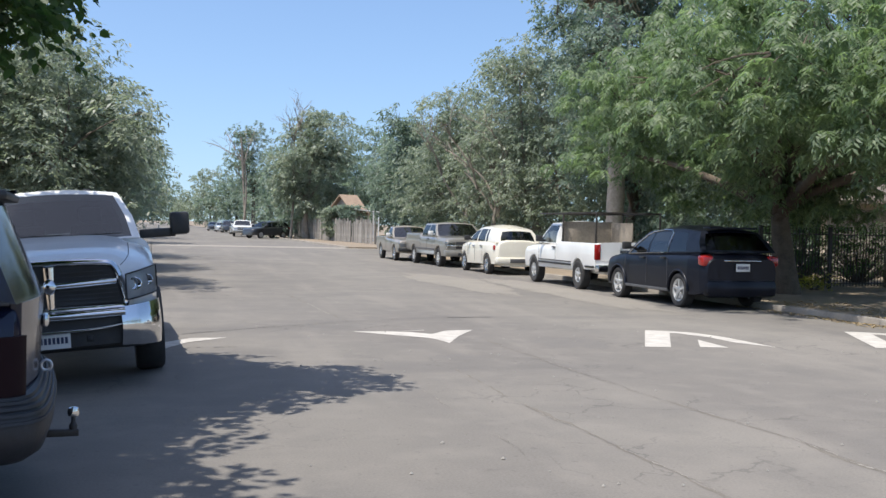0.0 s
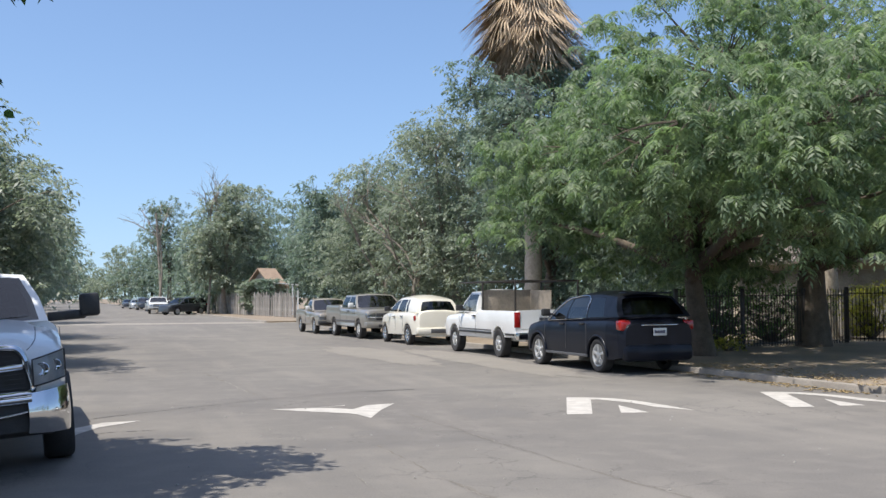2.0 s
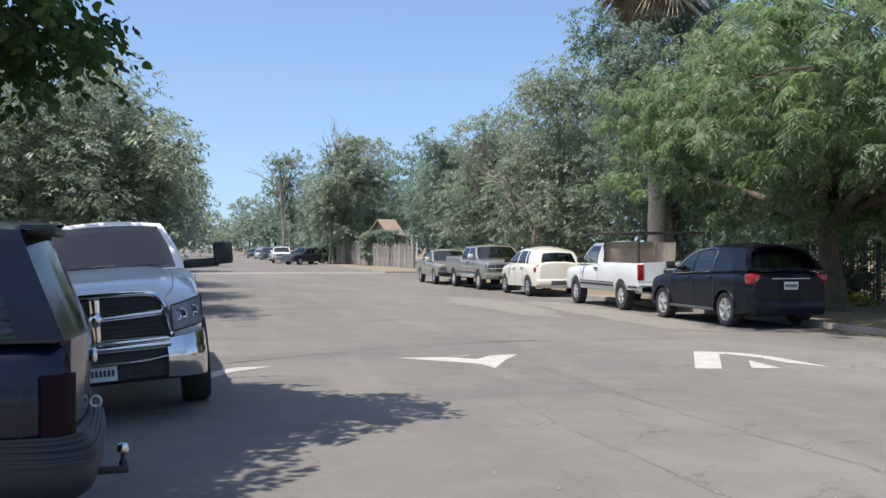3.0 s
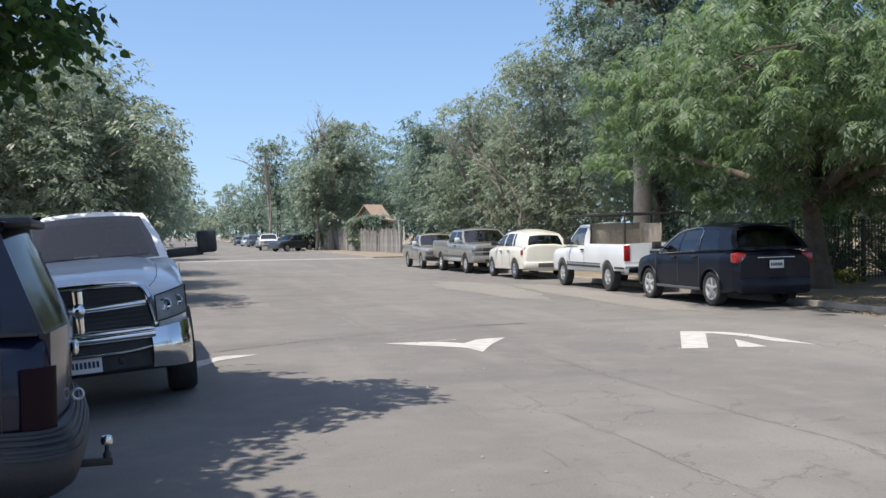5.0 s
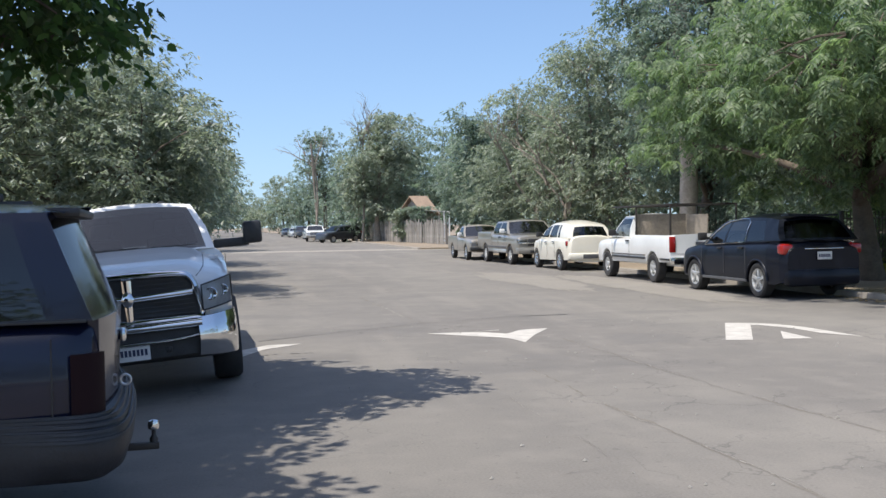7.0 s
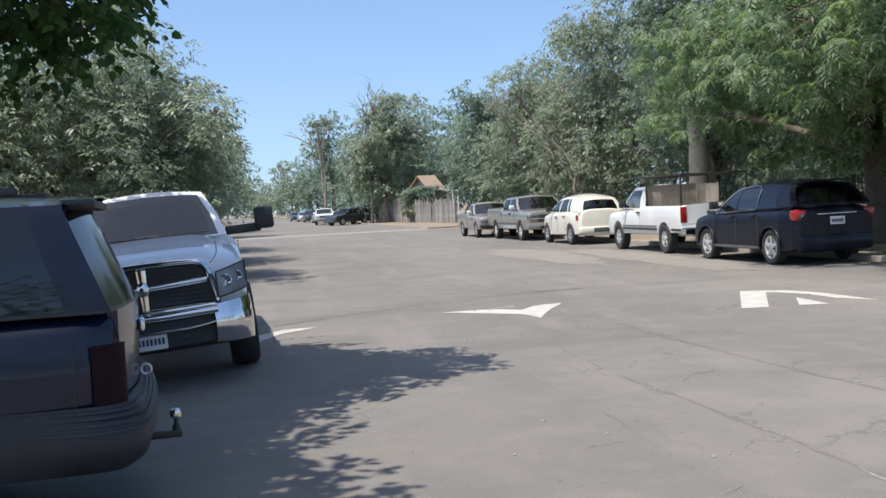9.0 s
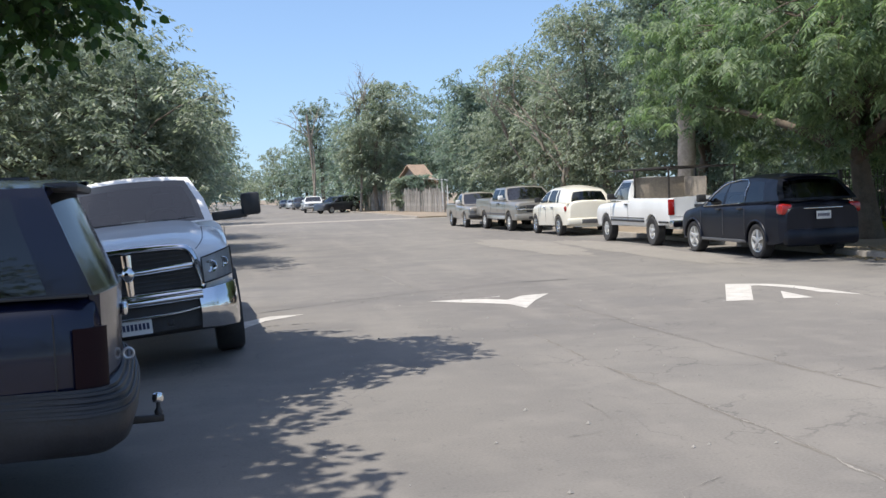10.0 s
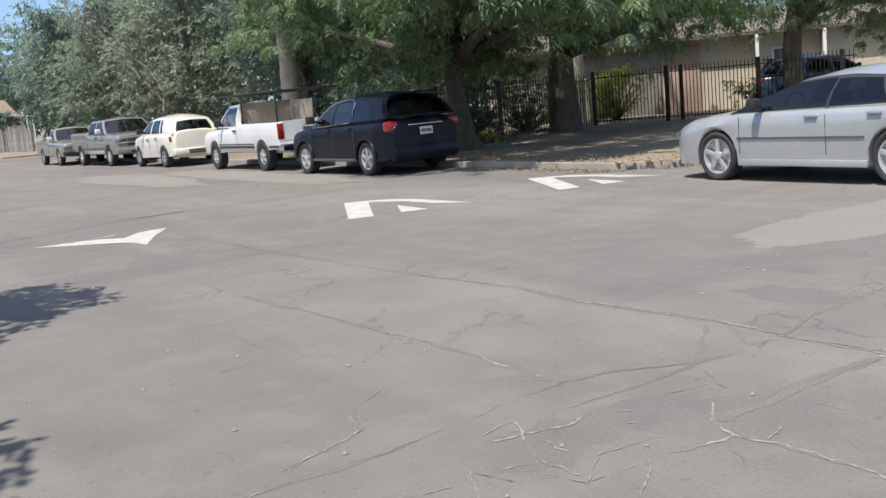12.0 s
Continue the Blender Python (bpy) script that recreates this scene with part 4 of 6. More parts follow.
    shell("front_bumper", lambda u, v: at(-0.66 + 1.32 * u, -0.20 + 0.05 * (2 * u - 1) ** 2 + 0.035 * (1 - math.sin(math.pi * v)), 0.675 + 0.085 * v), 12, 6, 0.05, CHROME, root, "polished chrome bumper bar")
    shell("bumper_lip", lambda u, v: at(-0.62 + 1.24 * u, -0.185 + 0.05 * (2 * u - 1) ** 2 + 0.02 * (1 - math.sin(math.pi * v)), 0.555 + 0.035 * v + 0.03 * abs(2 * u - 1) ** 4), 14, 4, 0.05, CHROME, root, "chrome lower bumper lip")
    shell("bumper_intake", lambda u, v: at(-0.64 + 1.28 * u, -0.12 + 0.05 * (2 * u - 1) ** 2, 0.42 + 0.30 * v), 8, 1, 0.08, BLACK_PLASTIC, root)


pickup_face(truck, 5.95)

# dark blue SUV, side on, with a tow ball
near = dict(L=4.85, W=1.86, wb=2.87, fo=0.92, wr=0.36, tw=0.24, rim=0.21, floor=0.36, belt=1.165, roof=1.69, bow=0.05, rear_bow=0.095, crown=0.03,
            top=[(0, 0.82), (0.1, 0.95), (0.3, 1.02), (1.4, 1.12), (4.70, 1.17), (4.85, 1.165)],
            bot=[(0, 0.42), (4.3, 0.44), (4.85, 0.52)],
            plan=[(0, 0.84), (0.15, 0.93), (0.5, 0.99), (4.55, 1.0), (4.68, 0.99), (4.77, 0.965), (4.82, 0.93), (4.85, 0.87)],
            posts=[(1.45, 2.15), (2.35, 2.45), (3.3, 3.3), (4.645, 4.47), (4.83, 4.62)], beltw=0.968, roofw=0.83, tints={3: NAVY},
            side_margin=(0.02, 0.02, 0.015, 0.05), rear_margin=(0.02, 0.02, 0.02, 0.05), rear_glass=TAIL_GLASS, handles=[(2.9, 1.0), (3.2, 1.0)], seams=[1.5, 2.4, 3.35, 4.64], seam_paint=BLACK_PLASTIC,
            extra=[
                ("roof_rail", BLACK_PLASTIC, both(0.66, 0.70, 2.6, 4.42, 1.745, 1.785, 0.012), ""),
                ("belt_trim", BLACK_PLASTIC, both(0.898, 0.908, 1.6, 4.80, 1.158, 1.172, 0.003), ""),
                ("hitch_bar", IRON, [(-0.025, 0.025, 4.85, 5.13, 0.345, 0.385, 0.006)], ""),
                ("tailgate_handle", CHROME, [(-0.16, 0.16, 4.93, 4.965, 0.98, 1.05, 0.015)], "chrome tailgate handle"),
            ])
wagon = vehicle("suv", pose(-2.89, 6.07, 0, 0, 0, 96), near, NAVY, "dark navy blue SUV with tow hitch, in tree shade", "suv")


def suv_tail(root, L):
    """Tail panel, wrap-round lamps, ribbed step bumper, roof lip and tow ball of the blue SUV."""
    def at(x, s, z):
        return (x, L / 2 - s, z)

    shell("tailgate", lambda u, v: at(-0.80 + 1.60 * u, 4.852 + 0.085 * (1 - (2 * u - 1) ** 2) * (0.75 + 0.25 * v), 0.66 + 0.505 * v), 14, 6, -0.05, NAVY, root)
    sheet("rear_spoiler", lambda u, v: at(-0.74 + 1.48 * u, 4.60 + (0.10 + 0.09 * (1 - (2 * u - 1) ** 2)) * v, 1.698 - 0.012 * v + 0.05 * (1 - (2 * u - 1) ** 2) * (1 - 0.15 * v)), 14, 4, NAVY, root, front=-1)
    bm = bmesh.new()
    box(bm, -0.66, 0.66, L / 2 - 4.775, L / 2 - 4.60, 1.665, 1.715, 0.02)
    part("spoiler_lip", bm, BLACK_PLASTIC, root)
    for sx in (1, -1):
        def lamp(u, v):
            a = radians(8 + 70 * u)
            return at(sx * (0.80 + 0.135 * math.cos(a)), 4.735 + 0.145 * math.sin(a), 0.71 + 0.30 * v + 0.012 * math.sin(math.pi * v))
        shell("tail_light", lamp, 10, 4, -0.03, DULL_RED, root, "dull red wrap-round tail light")
    # bumper wrapped round the tail; each profile row is (outward, height)
    walkline = rounded([(-0.925, 4.22, 0), (-0.935, 4.62, 0), (-0.92, 4.84, 0), (-0.72, 4.90, 0), (0, 4.915, 0), (0.72, 4.90, 0), (0.92, 4.84, 0), (0.935, 4.62, 0), (0.925, 4.22, 0)])

    def swept(name, prof, material, label=""):
        n = len(walkline)
        V, F = [], []
        for i, p in enumerate(walkline):
            d = (walkline[min(i + 1, n - 1)] - walkline[max(i - 1, 0)]).normalized()
            out = Vector((-d.y, d.x, 0))
            grow = min(1.0, 0.25 + max(0.0, (p.y - 4.4) / 0.45))
            for o, z in prof:
                q = p + out * o * grow
                V.append(at(q.x, q.y, z))
        m = len(prof)
        for i in range(n - 1):
            for j in range(m):
                F.append((i * m + j, i * m + (j + 1) % m, (i + 1) * m + (j + 1) % m, (i + 1) * m + j))
        F.append(tuple(range(m)))
        F.append(tuple((n - 1) * m + j for j in range(m))[::-1])
        bm = bmesh.new()
        vs = [bm.verts.new(v) for v in V]
        for fc in F:
            bm.faces.new([vs[k] for k in fc])
        bmesh.ops.recalc_face_normals(bm, faces=bm.faces)
        return part(name, bm, material, root, label, smooth=40)

    swept("rear_bumper", [(-0.05, 0.715), (0.01, 0.71), (0.05, 0.685), (0.085, 0.62), (0.09, 0.53), (0.06, 0.44), (0.0, 0.40), (-0.05, 0.40)], DARK_TRIM, "dark step bumper wrapped round the tail")
    for o, z in ((0.018, 0.712), (0.042, 0.697), (0.062, 0.672), (0.078, 0.642), (0.088, 0.605)):
        swept("bumper_rib", [(o - 0.006, z - 0.004), (o - 0.004, z + 0.010), (o + 0.006, z + 0.009), (o + 0.010, z - 0.006)], DARK_TRIM)
    for nm, mt, pr in (("hitch_pin", BLACK_PLASTIC, [(0.02, 0.0), (0.024, 0.03), (0.012, 0.05), (0.012, 0.075), (0.001, 0.076)]), ("tow_ball", CHROME, [(0.012, 0.075), (0.03, 0.085), (0.034, 0.105), (0.028, 0.13), (0.001, 0.138)])):
        bm = bmesh.new()
        lathe_x(bm, pr, 16, Matrix.Translation(at(0, 5.10, 0.375)) @ Matrix.Rotation(radians(-90), 4, "Y"))
        part(nm, bm, mt, root, "shiny tow ball" if nm == "tow_ball" else "")
    bm = bmesh.new()
    lathe_x(bm, [(0.028 + 0.008 * math.cos(2 * math.pi * i / 8), 0.008 * math.sin(2 * math.pi * i / 8)) for i in range(9)], 20, Matrix.Translation(at(-0.1, 4.955, 0.765)))
    part("tow_ring", bm, ALLOY, root, "pale metal ring on the tail")


suv_tail(wagon, 4.85)

# parked row along the far kerb
suv2 = dict(L=4.77, W=1.84, wb=2.86, fo=0.95, wr=0.355, tw=0.235, rim=0.235, floor=0.30, belt=1.10, roof=1.58, bow=0.10, crown=0.04,
            top=[(0, 0.70), (0.08, 0.84), (0.3, 0.94), (1.2, 1.06), (4.3, 1.12), (4.6, 1.10), (4.77, 1.0)],
            bot=[(0, 0.30), (4.4, 0.29), (4.77, 0.36)],
            plan=[(0, 0.72), (0.1, 0.84), (0.35, 0.94), (0.8, 0.99), (4.2, 1.0), (4.6, 0.94), (4.77, 0.84)],
            posts=[(1.25, 2.05), (2.35, 2.4), (3.25, 3.2), (4.1, 3.85), (4.62, 4.25)], beltw=0.93, roofw=0.70, rear_glass=TAIL_GLASS, tints={0: GLASS, 1: GLASS, 3: INK}, roofcrown=0.04,
            beltline=[(1.2, 1.02), (4.6, 1.16)], roofline=[(2.0, 1.55), (2.8, 1.62), (3.6, 1.62), (4.3, 1.57)], handles=[(2.2, 0.98), (3.15, 1.0)], seams=[1.35, 2.4, 3.35],
            extra=[
                ("tail_light", RED_LENS, [(-0.865, -0.62, 4.50, 4.74, 0.88, 1.10, 0.05)], "red tail light"),
                ("tail_light", RED_LENS, [(0.62, 0.865, 4.50, 4.74, 0.88, 1.10, 0.05)], "red tail light"),
                ("tailgate_strip", CHROME, [(-0.42, 0.42, 4.77, 4.80, 0.985, 1.01, 0.008)], "chrome tailgate strip"),
                ("rear_bumper", INK, [(-0.80, 0.80, 4.55, 4.82, 0.26, 0.62, 0.10)], ""),
                ("spoiler", INK, [(-0.55, 0.55, 4.15, 4.42, 1.63, 1.67, 0.015)], ""),
                ("sill", GREY_PLASTIC, both(0.905, 0.925, 1.4, 3.4, 0.30, 0.36, 0.006), ""),
            ] + plate_parts(0.86, 4.80, True))
crossover = vehicle("suv", pose(10.2 + 0.92, 22.75 + 0.95 - 4.77 / 2, 0, 0, 0, 2), suv2, INK, "blue-black SUV parked by the kerb in tree shade", "suv")


def window_arch(root, spec):
    """A chrome line round the two door windows, and swollen lips over the wheels."""
    W, L = spec["W"] / 2, spec["L"]
    xb, xr = W * spec["beltw"], W * spec["roofw"]
    rows = [(1.42, 0.02), (1.62, 0.28), (1.86, 0.60), (2.08, 0.86), (2.30, 0.95), (2.8, 0.96), (3.12, 0.95), (3.22, 0.84), (3.25, 0.5), (3.26, 0.04), (2.8, 0.02), (2.0, 0.02)]
    for sx in (1, -1):
        pts = []
        for q, v in rows:
            x = xb + (xr - xb) * v + 0.035 * math.sin(math.pi * v) + 0.012
            lo, hi = lerp(spec["beltline"], q), lerp(spec["roofline"], q)
            pts.append((sx * x, L / 2 - q, lo + (hi - lo) * v))
        v, fc = tube_data(pts + pts[:1], [0.011] * (len(pts) + 1), 5)
        raw("window_trim", v, fc, CHROME, root, "chrome line round the door windows", smooth=60)
        for c in (spec["fo"], spec["fo"] + spec["wb"]):
            R = spec["wr"] * 1.16
            arc = [(sx * (W - 0.012), L / 2 - c - R * math.cos(math.pi * i / 16), spec["wr"] + R * math.sin(math.pi * i / 16)) for i in range(17)]
            v, fc = tube_data(arc, [0.028] * 17, 6)
            raw("wheel_arch_lip", v, fc, INK, root, smooth=60)


window_arch(crossover, suv2)

pickup = dict(L=5.4, W=1.95, wb=3.34, fo=0.90, wr=0.375, tw=0.24, rim=0.20, floor=0.42, belt=1.15, roof=1.72, bow=0.10, crown=0.03,
              top=[(0, 0.86), (0.05, 1.0), (0.2, 1.06), (1.25, 1.12), (2.6, 1.16), (2.75, 1.22), (5.4, 1.22)],
              bot=[(0, 0.45), (5.4, 0.55)],
              plan=[(0, 0.93), (0.1, 0.97), (0.4, 1.0), (5.3, 1.0), (5.4, 0.985)],
              posts=[(1.25, 1.85), (2.62, 2.52)], bed=(2.85, 5.3), beddip=0.45, beltw=0.95, roofw=0.76, glass=GLASS, rear_glass=GLASS, handles=[(2.5, 1.06)], seams=[1.35, 2.65],
              moulding=[(0.62, 0.05, BLACK_PLASTIC), (0.70, 0.02, BLACK_PLASTIC)],
              extra=[
                  ("tail_light", RED_LENS, [(-0.985, -0.83, 5.36, 5.42, 0.80, 1.19, 0.012)], "tall red tail light"),
                  ("tail_light", RED_LENS, [(0.83, 0.985, 5.36, 5.42, 0.80, 1.19, 0.012)], "tall red tail light"),
                  ("rear_bumper", CHROME, [(-0.96, 0.96, 5.36, 5.58, 0.50, 0.68, 0.03)], "dull chrome step bumper"),
                  ("tailgate_seam", GREY_PLASTIC, [(-0.8, 0.8, 5.40, 5.408, 0.755, 0.763, 0), (-0.3, 0.3, 5.40, 5.41, 0.98, 1.05, 0.003)], ""),
                  ("bed_moulding", BLACK_PLASTIC, both(0.965, 0.985, 4.75, 5.35, 0.595, 0.645, 0.004), ""),
                  ("ladder_rack_post", IRON, both(0.86, 0.90, 2.95, 3.0, 1.2, 1.98, 0.006) + both(0.86, 0.90, 5.2, 5.25, 1.2, 1.98, 0.006), "black ladder rack posts"),
                  ("ladder_rack_rail", IRON, both(0.86, 0.90, 1.2, 5.3, 1.97, 2.01, 0.008) + [(-0.9, 0.9, 2.95, 2.99, 1.97, 2.01, 0.006), (-0.9, 0.9, 5.2, 5.24, 1.97, 2.01, 0.006), (-0.9, 0.9, 1.2, 1.24, 1.97, 2.01, 0.006)], "black ladder rack rails"),
                  ("load_panel", TAN_BOARD, [(-0.84, 0.60, 2.88, 2.92, 0.8, 1.77, 0.008), (0.56, 0.60, 2.93, 4.25, 0.8, 1.75, 0.008)], "weathered tan board standing in the bed"),
              ])
vehicle("pickup_truck", pose(10.25 + 0.97, 29.0 + 0.90 - 5.4 / 2, 0, 0, 0, 1.2), pickup, WHITE, "old white single-cab pickup with black ladder rack", "pickup truck")

cruiser = dict(L=4.29, W=1.70, wb=2.62, fo=0.82, wr=0.33, tw=0.2, rim=0.21, floor=0.28, belt=1.06, roof=1.55, bow=0.12, crown=0.07, rimmat=CHROME, roofline=[(1.7, 1.47), (2.0, 1.53), (2.4, 1.57), (3.1, 1.57), (3.7, 1.53), (4.0, 1.48)],
               top=[(0, 0.62), (0.06, 0.78), (0.3, 0.95), (1.1, 1.04), (3.9, 1.09), (4.20, 1.09), (4.27, 1.05), (4.29, 0.96)],
               bot=[(0, 0.28), (4.29, 0.36)],
               plan=[(0, 0.62), (0.15, 0.82), (0.5, 0.96), (1.0, 0.99), (3.4, 1.0), (4.0, 0.93), (4.29, 0.80)],
               posts=[(1.2, 1.72), (2.15, 2.2), (3.05, 2.97), (3.38, 3.2), (4.20, 4.00)], beltw=0.89, roofw=0.66, roofcrown=0.04, rear_margin=(0.14, 0.14, 0.03, 0.09), rear_bow=0.06, tints={3: CREAM},
               handles=[(2.0, 0.92), (2.85, 0.94)], handlemat=CHROME, seams=[1.3, 2.15, 3.0],
               extra=[
                   ("tail_light", RED_LENS, [(-0.80, -0.70, 3.98, 4.12, 0.80, 0.98, 0.045)], "oval red tail light"),
                   ("tail_light", RED_LENS, [(0.70, 0.80, 3.98, 4.12, 0.80, 0.98, 0.045)], "oval red tail light"),
                   ("winged_badge", CHROME, [(-0.2, 0.2, 4.25, 4.27, 0.895, 0.915, 0.006), (-0.04, 0.04, 4.25, 4.28, 0.88, 0.93, 0.01)], "plain chrome winged badge"),
                   ("rear_bumper", CREAM, [(-0.76, 0.76, 4.10, 4.36, 0.36, 0.58, 0.06)], ""),
                   ("bumper_strip", GREY_PLASTIC, [(-0.3, 0.3, 4.34, 4.37, 0.40, 0.54, 0.006)], ""),
               ])
vehicle("car", pose(10.04 + 0.84, 36.1 + 0.82 - 4.29 / 2, 0, 0, 0, 1.5), cruiser, CREAM, "cream retro-styled hatchback with chrome wheels", "car")

quad_cab = dict(L=5.75, W=1.98, wb=3.55, fo=0.95, wr=0.37, tw=0.24, rim=0.2, floor=0.40, belt=1.16, roof=1.66, bow=0.10, crown=0.04,
                top=[(0, 0.92), (0.05, 1.04), (0.2, 1.10), (1.3, 1.16), (3.4, 1.18), (3.55, 1.25), (5.75, 1.25)],
                bot=[(0, 0.42), (5.75, 0.55)],
                plan=[(0, 0.92), (0.1, 0.96), (0.4, 1.0), (5.65, 1.0), (5.75, 0.98)],
                posts=[(1.3, 1.95), (2.45, 2.5), (3.4, 3.28)], bed=(3.6, 5.65), beddip=0.45, beltw=0.94, roofw=0.76, glass=GLASS_DARK, front_glass=GLASS, mirrormat=WHITE,
                handles=[(2.3, 1.05)], seams=[1.4, 2.5, 3.45], moulding=[(0.66, 0.06, GREY_PLASTIC)],
                extra=[
                    ("headlight", LENS, [(-0.95, -0.56, -0.01, 0.12, 0.86, 0.98, 0.02)], "clear headlight"),
                    ("headlight", LENS, [(0.56, 0.95, -0.01, 0.12, 0.86, 0.98, 0.02)], "clear headlight"),
                    ("headlight_bowl", CHROME, both(0.58, 0.93, 0.04, 0.13, 0.87, 0.97, 0.02), ""),
                    ("grille_bar", CHROME, [(-0.9, 0.9, -0.03, 0.03, 0.80, 0.85, 0.012)], "chrome grille bar"),
                    ("grille_mesh", BLACK_PLASTIC, [(-0.54, 0.54, -0.015, 0.03, 0.72, 0.98, 0.01)], ""),
                    ("front_bumper", PEWTER, [(-0.98, 0.98, -0.16, 0.2, 0.42, 0.66, 0.05)], ""),
                    ("bumper_intake", BLACK_PLASTIC, [(-0.5, 0.5, -0.17, -0.1, 0.46, 0.56, 0.01)], ""),
                    ("lower_moulding", SILVER, both(0.975, 0.995, 1.4, 4.0, 0.45, 0.58, 0.006), "paler lower body trim"),
                ])
vehicle("pickup_truck", pose(9.66 + 0.99, 39.17 - 0.95 + 5.75 / 2, 0, 0, 0, 183), quad_cab, PEWTER, "pewter grey extended-cab pickup with white mirrors", "pickup truck")

low = dict(L=4.9, W=1.80, wb=2.95, fo=0.9, wr=0.34, tw=0.2, rim=0.235, floor=0.34, belt=1.0, roof=1.48, bow=0.10, crown=0.03, rimmat=CHROME, spokes=8,
           top=[(0, 0.80), (0.05, 0.88), (0.3, 0.92), (1.3, 0.98), (2.5, 1.0), (2.7, 1.04), (4.9, 1.04)],
           bot=[(0, 0.38), (4.9, 0.42)],
           plan=[(0, 0.93), (0.1, 0.97), (0.4, 1.0), (4.8, 1.0), (4.9, 0.98)],
           posts=[(1.35, 2.0), (2.6, 2.5)], bed=(2.8, 4.8), beddip=0.4, beltw=0.94, roofw=0.76, glass=GLASS_DARK, front_glass=GLASS, mirrormat=WHITE, seams=[1.4, 2.6],
           extra=[
               ("headlight", LENS, [(-0.86, -0.56, -0.02, 0.1, 0.70, 0.82, 0.02)], "clear headlight"),
               ("headlight", LENS, [(0.56, 0.86, -0.02, 0.1, 0.70, 0.82, 0.02)], "clear headlight"),
               ("headlight_bowl", CHROME, both(0.58, 0.84, 0.03, 0.11, 0.71, 0.81, 0.02), ""),
               ("grille_mesh", BLACK_PLASTIC, [(-0.54, 0.54, -0.015, 0.03, 0.68, 0.82, 0.01)], ""),
               ("grille_bar", CHROME, [(-0.54, 0.54, -0.03, 0.02, 0.74, 0.76, 0.006)], ""),
               ("front_bumper", BLACK_PLASTIC, [(-0.88, 0.88, -0.12, 0.15, 0.42, 0.58, 0.04)], ""),
           ])
vehicle("pickup_truck", pose(9.2 + 0.9, 45.2 - 0.9 + 4.9 / 2, 0, 0, 0, 181), low, TAN, "dusty tan small pickup with chrome wheels", "pickup truck")

# silver saloon by the near kerb
saloon = dict(L=4.87, W=1.79, wb=2.85, fo=0.97, wr=0.345, arch=1.1, tw=0.22, rim=0.252, floor=0.24, belt=0.97, roof=1.40, bow=0.12, crown=0.04, spokes=5,
              top=[(0, 0.56), (0.05, 0.69), (0.16, 0.77), (0.4, 0.84), (0.8, 0.90), (1.4, 0.965), (3.9, 1.0), (4.6, 1.0), (4.87, 0.86)],
              bot=[(0, 0.22), (4.4, 0.24), (4.87, 0.36)],
              plan=[(0, 0.70), (0.1, 0.82), (0.35, 0.93), (0.8, 0.985), (1.2, 1.0), (4.0, 1.0), (4.6, 0.93), (4.87, 0.82)],
              posts=[(1.22, 2.28), (2.82, 2.88), (3.72, 3.5), (4.2, 3.75)], pillar=BLACK_PLASTIC, beltw=0.93, roofw=0.66, roofcrown=0.05, glass=GLASS_DARK, mirrormat=BLACK_PLASTIC, roofline=[(2.2, 1.30), (2.7, 1.35), (3.1, 1.36), (3.75, 1.31)], beltline=[(1.3, 0.93), (4.1, 1.0)], mirror=(1.02, 1.78, 0.17),
              side_margin=(0.02, 0.02, 0.02, 0.05), handles=[(2.62, 0.87), (3.55, 0.89)], handlemat=SILVER, seams=[1.42, 2.84, 3.78], moulding=[(0.60, 0.022, GREY_PLASTIC)],
              extra=[
                  ("headlight", LENS, [(-0.74, -0.48, 0.045, 0.3, 0.58, 0.69, 0.03)], "clear headlight"),
                  ("headlight", LENS, [(0.48, 0.74, 0.045, 0.3, 0.58, 0.69, 0.03)], "clear headlight"),
                  ("grille_mesh", BLACK_PLASTIC, [(-0.4, 0.4, -0.01, 0.03, 0.45, 0.62, 0.01)], ""),
                  ("sill", SILVER, both(0.885, 0.91, 1.4, 3.45, 0.22, 0.31, 0.01), ""),
              ])
vehicle("car", pose(11.3 + 0.87, 11.08 + 0.97 - 4.87 / 2, 0, 0, 0, 0), saloon, SILVER, "silver four-door saloon by the kerb", "car")

# ---- trees ----
def branch_path(rnd, a, b, sag, n=6):
    a, b = Vector(a), Vector(b)
    out = []
    off = Vector((rnd.uniform(-1, 1), rnd.uniform(-1, 1), 0)) * (b - a).length * 0.08
    for i in range(n + 1):
        t = i / n
        p = a.lerp(b, t) + off * math.sin(math.pi * t) + Vector((0, 0, sag * math.sin(math.pi * t)))
        out.append(p)
    return out


